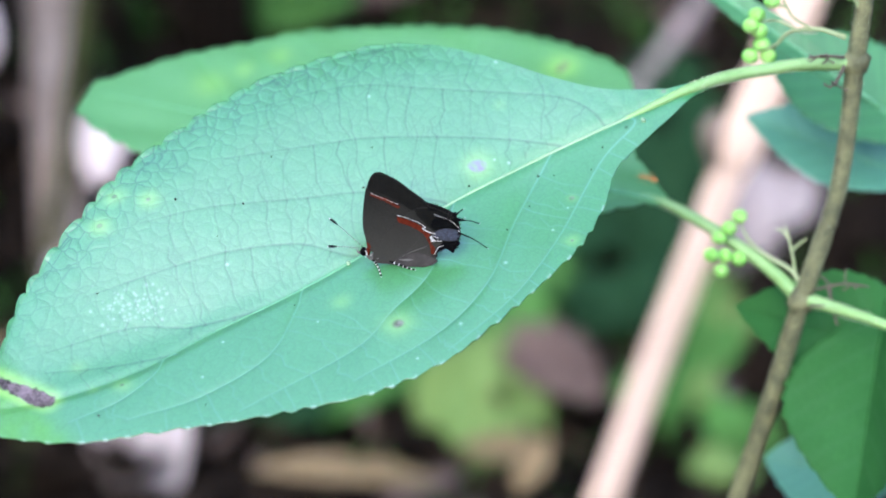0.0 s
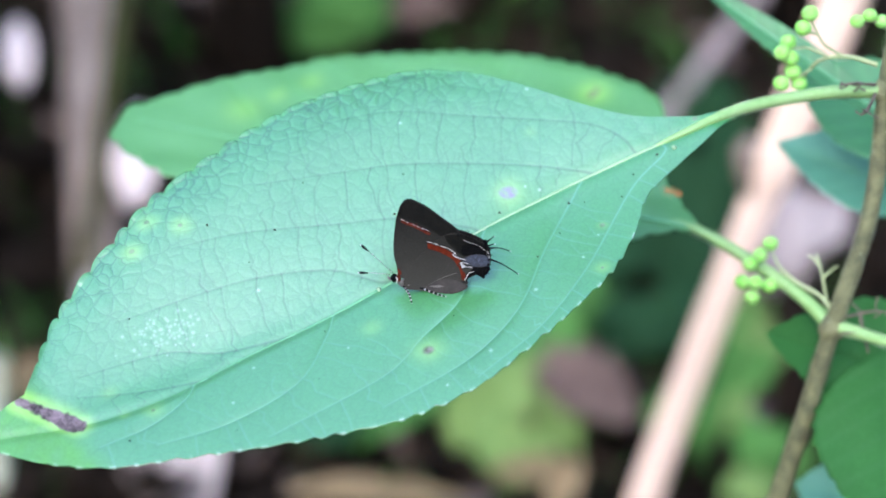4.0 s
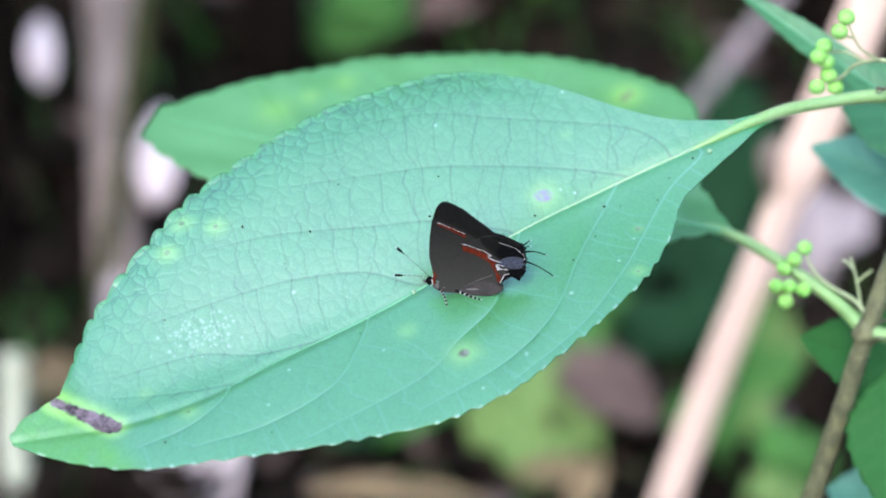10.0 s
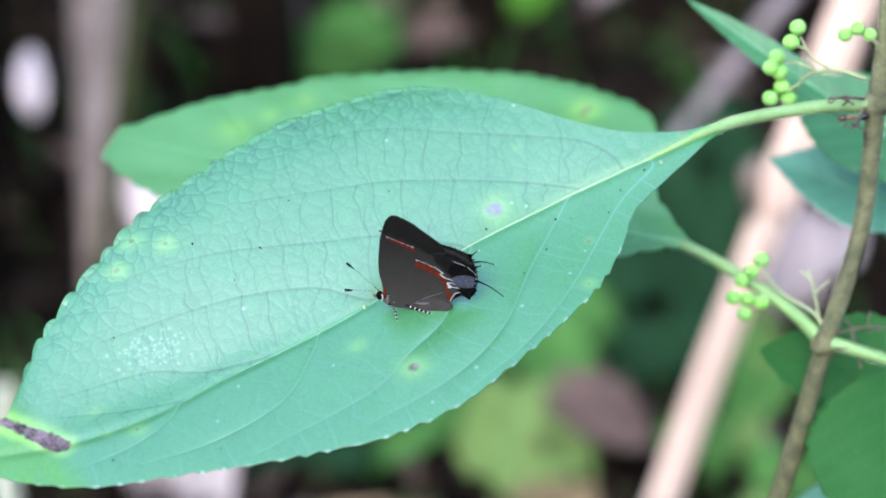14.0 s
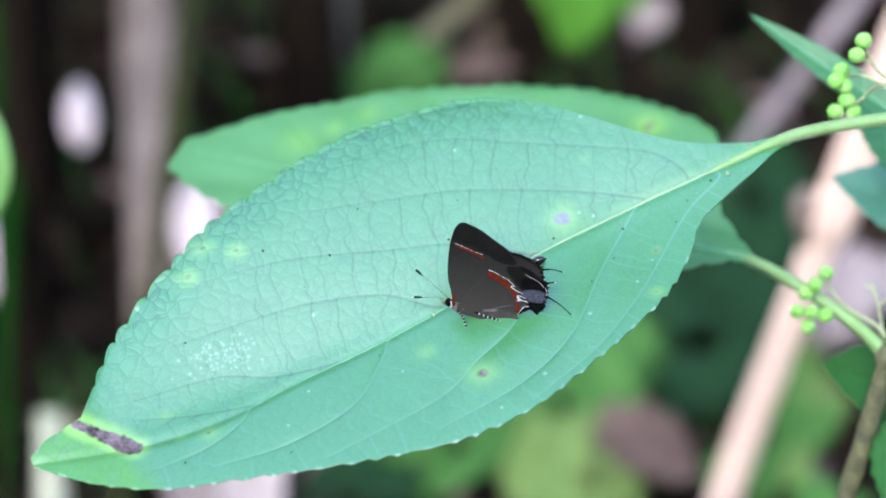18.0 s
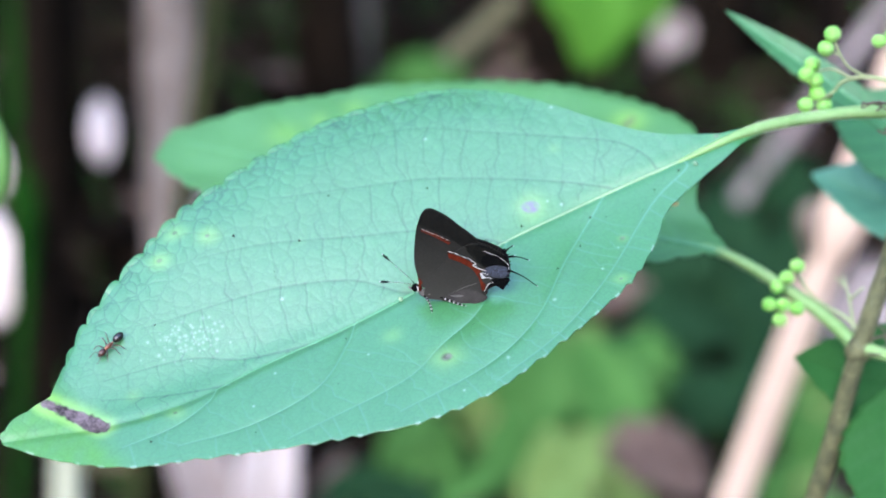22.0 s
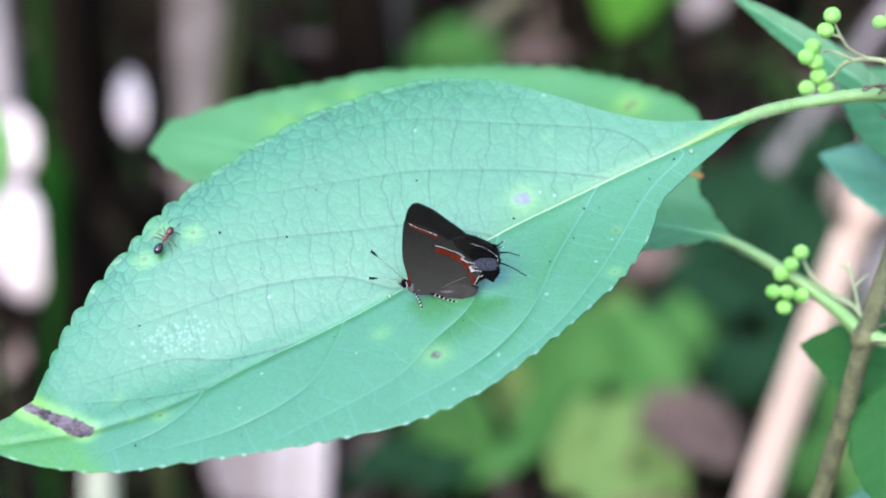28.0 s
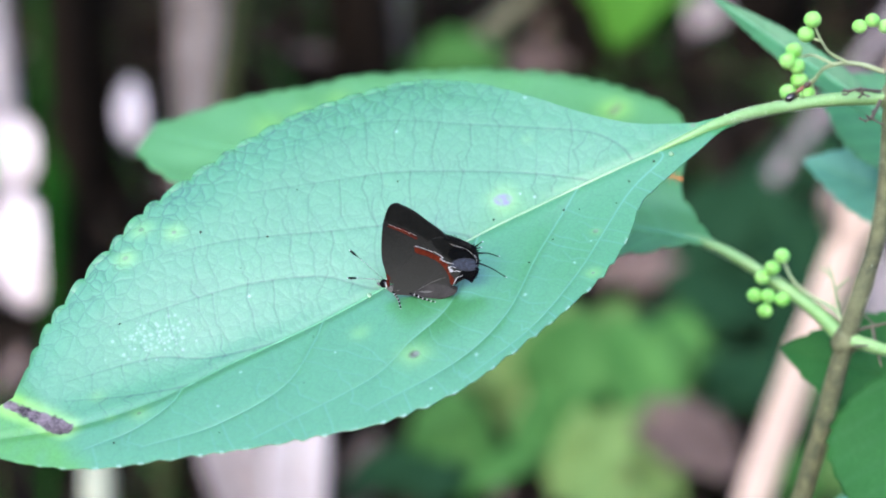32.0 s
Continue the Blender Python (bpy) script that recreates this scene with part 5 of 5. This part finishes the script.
BG_TAN = [(-0.004, 0.941, 0.032, 52, 17, 84), (0.060, 0.820, 0.032, 33, 15, 60), (-0.030, 0.818, 0.032, 94, 14, -3), (0.046, 0.835, 0.032, 42, 14, 5), (0.038, 0.883, 0.032, 38, 21, 20), (-0.217, 0.911, 0.032, 46, 27, 5)]
RIGHT, UP = Vector((1, 0, 0)), Vector((0, 0.5, 0.866))


def blade_mesh(L, W, mat, rs, ragged=0.0):
    """A pointed leaf blade, arched and twisted, with a ragged outline where it is dead."""
    u, v = np.linspace(0, 1, 16), np.linspace(-1, 1, 7)
    half = W / 2 * np.sin(math.pi * (0.02 + 0.96 * u) ** (0.8 + 0.4 * rs.rand())) ** 0.9
    edge = 1 + ragged * rs.randn(16, 2)
    X = np.repeat(((u - 0.5) * L)[:, None], 7, 1)
    Y = half[:, None] * v[None, :] * np.where(v[None, :] < 0, edge[:, :1], edge[:, 1:]) + (0.15 * rs.randn() * L * (u - 0.5) ** 2)[:, None]
    tw = 0.5 * rs.randn()
    Z = (0.15 + 0.2 * rs.rand()) * np.abs(Y) - (0.2 + 0.5 * rs.rand()) * (X / L) ** 2 * L * 0.5 + tw * (X / L) * Y + ragged * 0.12 * L * wave(X / L, Y / L, 7, rs.randint(99))
    return mesh("blade", np.stack([X, Y, Z], -1).reshape(-1, 3), grid_faces(16, 7), mat)


def scatter(rows, name, mats, label, category, n=1):
    """Dead leaves, and low plants of n leaves on a stalk: place, length, width and the turn of each."""
    rs = np.random.RandomState(len(rows) * 7)
    for i, (x, y, z, L, W, ang) in enumerate(rows):
        mat = mats[i % len(mats)]
        ob = new(name)
        c = Vector((x, y, max(z, 0.012)))
        ob.location = (x, y, 0.0)
        tagged(ob, label, category, GROUPS.get(name, ""))
        for k in range(n):
            sp = 0.0 if n == 1 else 0.2
            a = radians(ang + (0 if n == 1 else 22 * rs.randn()))
            axis = RIGHT * math.cos(a) + UP * math.sin(a)
            q = c + RIGHT * (sp * rs.randn() * (L * abs(math.cos(radians(ang))) + W * abs(math.sin(radians(ang)))) * MM) + UP * (sp * rs.randn() * (L * abs(math.sin(radians(ang))) + W * abs(math.cos(radians(ang)))) * MM)
            q.z = max(q.z, 0.012)
            nrm = Vector((0.22 * rs.randn() - 0.1, -0.6, 0.8 + 0.25 * rs.rand()))
            ln = L if n == 1 else L * (0.65 + 0.35 * rs.rand())
            wd = W if n == 1 else W * (0.6 + 0.35 * rs.rand())
            bl = solid(part("leaf" if n > 1 else "blade", blade_mesh(ln, wd, mat, rs, 0.16 if n == 1 else 0.03), ob), 0.5)
            bl.matrix_basis = Matrix.Translation(-ob.location) @ frame_of(tuple(q), tuple(q + axis), nrm)
            if n == 1:
                part("midrib", mesh("midrib", *tube([(-0.5 * ln, 0, -0.14 * ln), (-0.2 * ln, 0, 0), (0.2 * ln, 0, 0), (0.45 * ln, 0, -0.12 * ln)], [0.9, 0.7, 0.5, 0.2], 5, 2), mat), bl)
            else:
                part("stalk", mesh("stalk", *tube([(0, 0, -4), tuple((q - ob.location) * 500 + Vector((0, 0, 4))), tuple((q - ob.location) * 1000)], [1.0, 0.8, 0.6], 5, 3), mat), ob)


scatter(BG_GREY, "dead_leaf", [M_DEADG], "grey-pink curled dead leaf on the ground", "leaf")
scatter(BG_PALE, "dead_leaf", [M_MAUVE], "pale grey curled dead leaf on the ground", "leaf")
scatter(BG_TAN, "dead_leaf", [M_DEADT], "tan dry dead leaf on the ground", "leaf")
scatter(BG_GREEN, "undergrowth_plant", [M_GRASS], "low forest plant with broad soft green leaves", "plant", 4)
scatter(BG_YGREEN, "undergrowth_plant", [M_YGRASS], "low forest plant with yellow-green leaves", "plant", 4)
scatter(BG_DEEP, "undergrowth_plant", [M_DEEP], "low forest plant with shade painted into its dark green leaves", "plant", 5)
FACE = (-0.1, -0.75, 0.65)
for c, size, axis in (((-0.2520, 1.1351, 0.1163), (42, 19), (0, 0.3, 1)), ((-0.3188, 1.0922, 0.0430), (72, 40), (0, 0.3, 1)), ((-0.3213, 1.1228, 0.0980), (40, 28), (0, 0.3, 1)), ((-0.175, 1.06, 0.085), (60, 26), (0.1, 0.3, 1))):
    patch_leaf("bleached_leaf", c, size, axis, FACE, M_PALE, "bleached pale dead leaf caught in the thicket", "leaf")


def bleached_blade(foot, top, W, mat, label):
    """A long strap-shaped dead blade that stands on the ground and bends over at its tip."""
    foot, top = Vector(foot), Vector(top)
    ob = new("bleached_leaf")
    ob.matrix_basis = frame_of(tuple(foot), tuple(top), (0.05, -0.85, 0.5))
    tagged(ob, label, "leaf", GROUPS["bleached_leaf"])
    L = (top - foot).length * 1000
    u, v = np.linspace(0, 1.0, 24), np.linspace(-1, 1, 7)
    half = W / 2 * np.sqrt(np.clip(1.02 - u ** 5, 0, 1)) * (0.72 + 0.28 * step(0, 0.4, u))
    X = np.repeat((u * L)[:, None], 7, 1)
    Y = half[:, None] * v[None, :]
    Z = 0.3 * np.abs(Y) - 0.1 * L * (u ** 3)[:, None] + 0.6 * wave(X / 10, Y, 0.7, int(W))
    bl = solid(part("blade", mesh("blade", np.stack([X, Y, Z], -1).reshape(-1, 3), grid_faces(24, 7), mat), ob), 0.7)
    part("midrib", mesh("midrib", *tube([(0, 0, -0.6), (0.5 * L, 0, -0.6 - 0.0125 * L), (0.9 * L, 0, -0.6 - 0.073 * L)], [1.6, 1.2, 0.5], 6, 4), M_GREYST), bl)


bleached_blade((-0.142, 0.855, -0.008), (-0.172, 0.872, 0.118), 31, M_MAUVE, "long bleached grey dead blade standing on the ground")
bleached_blade((-0.128, 0.846, -0.008), (-0.117, 0.862, 0.112), 31, M_STICK, "long bleached white dead blade standing on the ground")
sapling = patch_leaf("sapling", (-0.1147, 0.4015, 0.4485), (30, 16), (0.1, -0.2, -1), (-0.1, -0.9, 0.3), M_SAPL, "thin sapling with one yellow-green leaf", "plant")
foot = sapling.matrix_basis.inverted() @ Vector((-0.16, 0.43, -0.01)) * 1000
part("stalk", mesh("stalk", *tube([tuple(foot), tuple(foot * 0.5 + Vector((-12, 0, -20))), (-20, 0, -5)], [1.4, 1.0, 0.5], 7, 6), M_OLIVE), sapling)
hanging = patch_leaf("sapling", (0.0490, 1.1191, 0.2010), (74, 40), (0.25, 0.2, 1), (0.1, -0.8, 0.6), M_BRIGHT, "thin sapling with a spray of bright green leaves", "plant")
foot = hanging.matrix_basis.inverted() @ Vector((0.045, 1.16, -0.01)) * 1000
part("stalk", mesh("stalk", *tube([tuple(foot), tuple(foot * 0.5 + Vector((-6, 0, -12))), (-28, 0, -6)], [1.4, 1.0, 0.6], 7, 6), M_OLIVE), hanging)
for k, (dx, dy, turn) in enumerate(((6, 24, 38), (4, -22, -34), (22, 8, 12))):
    side_blade = solid(part("blade", blade_mesh(58 - 6 * k, 26, M_BRIGHT, np.random.RandomState(60 + k), 0.04), hanging), 0.6)
    side_blade.matrix_basis = pose(dx * MM, dy * MM, -0.004 - 0.003 * k, 8, -6, turn)
a, b = planted((-0.2259, 0.854, 0.0292), (-0.2262, 0.8684, 0.0541), up=0.02)
stalk("dead_stalk", a, b, [7.5, 7.5, 7], M_STRAW, "short pale straw-coloured dead stalk", "stalk")


def grass(n, seed):
    """Thin blades and stems between the dead leaves."""
    rs = np.random.RandomState(seed)
    V, Fc = [], []
    for _ in range(n):
        c = np.array((rs.rand() * 1.1 - 0.5, 0.75 + rs.rand() * 0.9, 0.0)) * 1000
        h, lean, w = 25 + 60 * rs.rand(), rs.randn(2) * 0.6, 1.2 + 2.2 * rs.rand()
        side = np.array((math.cos(rs.rand() * 6.28), 0.4 * rs.randn(), 0))
        b = len(V)
        for k in range(5):
            u = k / 4
            p = c + np.array((lean[0] * h * u * u, lean[1] * h * u * u, h * u * (1 - 0.35 * u)))
            V += [p - side * w * (1 - 0.85 * u), p + side * w * (1 - 0.85 * u)]
        Fc += [(b + 2 * k, b + 2 * k + 1, b + 2 * k + 3, b + 2 * k + 2) for k in range(4)]
    ob = new("grass", mesh("grass", V, Fc, M_GRASS))
    tagged(ob, "thin green blades of grass among the dead leaves", "grass", kind="stuff")


grass(500, 41)


def unseen_woods():
    """Unseen forest added beyond the thicket: leaf clumps close the view and block skylight."""
    rs = np.random.RandomState(31)
    V, Fc = [], []
    for _ in range(15000):
        a = rs.rand() * 2.2 - 1.0
        d = 3.5 + 3.0 * rs.rand()
        h = 0.3 + (3.0 + 5.0 * float(step(-0.28, 0.12, a))) * rs.rand()
        c = np.array((math.sin(a) * d, math.cos(a) * d, h)) * 1000
        m = np.array(Euler(tuple(rs.rand(3) * 6.28)).to_matrix())
        L = 150 + 200 * rs.rand()
        b = len(V)
        for p in ((-1, 0, 0), (-0.3, 0.45, 0.1), (0.4, 0.4, 0.1), (1, 0, -0.1), (0.4, -0.4, 0.1), (-0.3, -0.45, 0.1)):
            V.append(c + m @ (np.array(p) * L))
        Fc.append((b, b + 1, b + 2, b + 3))
        Fc.append((b, b + 3, b + 4, b + 5))
    for _ in range(6000):
        a = 1.2 + rs.rand() * 4.1
        d = 4.0 + 3.0 * rs.rand()
        c = np.array((math.sin(a) * d, math.cos(a) * d, 0.2 + 2.8 * rs.rand() ** 1.4)) * 1000
        m = np.array(Euler(tuple(rs.rand(3) * 6.28)).to_matrix())
        L = 150 + 200 * rs.rand()
        b = len(V)
        for p in ((-1, 0, 0), (-0.3, 0.45, 0.1), (0.4, 0.4, 0.1), (1, 0, -0.1), (0.4, -0.4, 0.1), (-0.3, -0.45, 0.1)):
            V.append(c + m @ (np.array(p) * L))
        Fc.append((b, b + 1, b + 2, b + 3))
        Fc.append((b, b + 3, b + 4, b + 5))
    ob = new("woodland", mesh("woodland", V, Fc, M_GRASS, False))
    tagged(ob, "unseen green foliage added around the thicket to block skylight", "woodland", kind="stuff")


unseen_woods()


# ---- what moves ----
def on_leaf(x, y, heading, lift=0.15):
    """A pose on the large leaf, facing heading degrees from its tip-ward axis."""
    e = 0.6
    z = float(leaf_z(x, y))
    gx = (float(leaf_z(x + e, y)) - float(leaf_z(x - e, y))) / (2 * e)
    gy = (float(leaf_z(x, y + e)) - float(leaf_z(x, y - e))) / (2 * e)
    n = Vector((-gx, -gy, 1)).normalized()
    f = Vector((math.cos(radians(heading)), math.sin(radians(heading)), 0))
    f = (f - n * f.dot(n)).normalized()
    m = Matrix((f, n.cross(f), n)).transposed().to_4x4()
    m.translation = Vector((x, y, z + lift)) * MM
    return LEAF @ m


def on_stalk(p, toward, up=(0, -0.3, 1)):
    f = (Vector(toward) - Vector(p)).normalized()
    return frame_of(p, tuple(Vector(p) + f), up)


def motions():
    # the black ant: down the stem, along the stalk, over the leaf, round its tip and back
    S1, S2, S3 = (0.0655, 0.2875, 0.535), (0.0640, 0.2868, 0.5125), (0.0608, 0.2880, 0.5083)
    rows = [(0.0, on_stalk(S1, S2, (0, -1, 0.2))), (13.2, on_stalk(S1, S2, (0, -1, 0.2))), (13.8, on_stalk(S2, S3, (0, -1, 0.2))),
            (14.0, on_stalk((0.0623, 0.2877, 0.5075), (0.0508, 0.2859, 0.5075), (0, -0.9, 0.2))), (14.5, on_stalk((0.0508, 0.2855, 0.5072), (0.042, 0.2820, 0.5075), (0, -0.8, 0.3))),
            (15.3, on_stalk((0.0420, 0.2815, 0.5090), (0.036, 0.2790, 0.5085), (0, -0.5, 0.8)))]
    for t, x, y, h in ((16.0, 10, -0.6, 20), (16.5, 13.9, -0.6, 32), (17.0, 15, -0.2, 32), (17.2, 16.9, -0.1, 10), (17.4, 22, -0.5, 0), (17.6, 28.4, 0.0, 5), (17.8, 35.6, 0.4, 5), (17.95, 39.4, 0.9, -8), (18.15, 40.2, 0.9, -15), (18.4, 38.6, -0.4, -20), (18.6, 46, -4.6, -22), (18.8, 54.1, -4.9, -4), (19.0, 60.3, -5.9, 6), (19.2, 65.8, -4.2, 6), (19.5, 79.7, -5.7, 3), (20, 84.7, -5.3, 20), (20.5, 93.6, -9.4, -2), (21, 93.9, -9.5, 5), (21.5, 94.5, -9.7, 5),
                       (22, 97.2, -7.9, 25), (22.5, 98.7, -7.2, 30), (23, 99, -6, 62), (23.5, 99.3, -5.9, 62), (24, 99, -5.9, 65), (24.5, 99.5, -4.9, 70), (25, 100.6, -2.4, 70), (25.5, 97.9, -0.8, 125), (26.2, 95.5, -4.0, 225), (27.0, 94.5, -9.5, 265), (27.5, 93.3, -12.5, 262), (28, 81.6, -19.4, 217), (28.2, 76.7, -22.5, 215), (28.5, 67.2, -24.2, 200),
                       (28.8, 60.4, -23.2, 168), (29, 54.8, -21, 165), (29.2, 50.1, -20.3, 185), (29.5, 48.8, -21.4, 230), (29.8, 44.9, -27.0, 215), (30, 40.4, -26.6, 190), (30.2, 34.6, -21.3, 160), (30.5, 24.8, -14.6, 145), (30.8, 16, -6.1, 150), (31, 5.7, -1.5, 162), (31.15, 2.0, -0.7, 165)):
        rows.append((t, on_leaf(x, y, h)))
    for t, p, q in ((31.3, (0.0406, 0.2815, 0.5090), (0.0456, 0.2846, 0.5097)), (31.6, (0.0455, 0.2846, 0.5097), (0.0521, 0.2872, 0.5105)), (31.8, (0.0492, 0.2860, 0.5101), (0.0540, 0.2885, 0.5118)), (32.0, (0.0521, 0.2872, 0.5105), (0.0560, 0.2890, 0.5128))):
        rows.append((t, on_stalk(p, q)))
    walk(ant1, rows)
    # its legs swing in two sets of three while it walks
    for lg, x, y, z, ph in legs1:
        walk(lg, [(0.0, pose(x, y, z)), (13.0, pose(x, y, z))] + [(13.2 + 0.15 * i, pose(x, y, z, 0, 0, 15 * (1 if (i + ph) % 2 else -1))) for i in range(125)])
    # the butterfly rubs its hindwings: degrees by which the near one is lowered
    rub = [(0, 1.5), (1, 0.5), (2, 2.5), (2.5, 1), (4.5, 0.5), (5, 0), (6, 1.5), (7, 0), (8, 3.5), (9, 0.5), (10, 0), (11, 1), (12, 0.5), (13, -1), (14, 4.5), (14.5, 3), (16.5, 5), (17, 3), (17.4, 3.5), (17.7, 6), (17.9, 9.5), (18.05, 11), (18.2, 10.5), (18.3, 7.5),
           (18.4, 5), (18.8, 5.5), (19, 4), (20, 0), (21, 0.5), (22, 2), (23, 3), (24, -1), (24.5, 1.5), (25, 0), (25.5, 2), (27.5, 1), (28, 0), (29, 0), (30, 1.5), (31, -2), (32, 0)]
    for side, (fw, hw) in zip((-1, 1), wings):
        p = Vector((-1.2, 0.5 * side, 2.8)) * MM
        rows = []
        for t, a in rub:
            turn = pose(0, 0, 0, 0, -a if side > 0 else max(-2.0, min(2.0, 0.5 * a)), 0)
            rows.append((t, Matrix.Translation(p) @ turn @ Matrix.Translation(-p)))
        walk(hw, rows)
    # the leaf behind sways: degrees by which its tip is lifted
    rest, foot, away = back.matrix_basis.copy(), back.matrix_basis.translation.copy(), Vector((0.0, 0.87, -0.5))
    sway = [(0, 0.0), (13, 0.0), (14.5, 0.1), (16.5, 0.3), (19, 0.5), (21, 0.65), (23, 0.75), (25.5, 0.7), (28, 0.55), (32, 0.5)]
    walk(back, [(t, Matrix.Translation(foot) @ Matrix.Rotation(radians(a), 4, away) @ Matrix.Translation(-foot) @ rest) for t, a in sway])
    # the orange ant on the stalk behind
    p = [(0.0, (0.0367, 0.2990, 0.4829)), (2.5, (0.0370, 0.2990, 0.4827)), (4.5, (0.0345, 0.3020, 0.4846)), (6.0, (0.0300, 0.3030, 0.4850)), (26.5, (0.0310, 0.3020, 0.4870)), (27.5, (0.0343, 0.3001, 0.4896)), (32.0, (0.0340, 0.3001, 0.4897))]
    walk(ant2, [(t, frame_of(c, (c[0] - 1, c[1] + 0.4, c[2] + 0.1), (0, -0.3, 1))) for t, c in p])


motions()
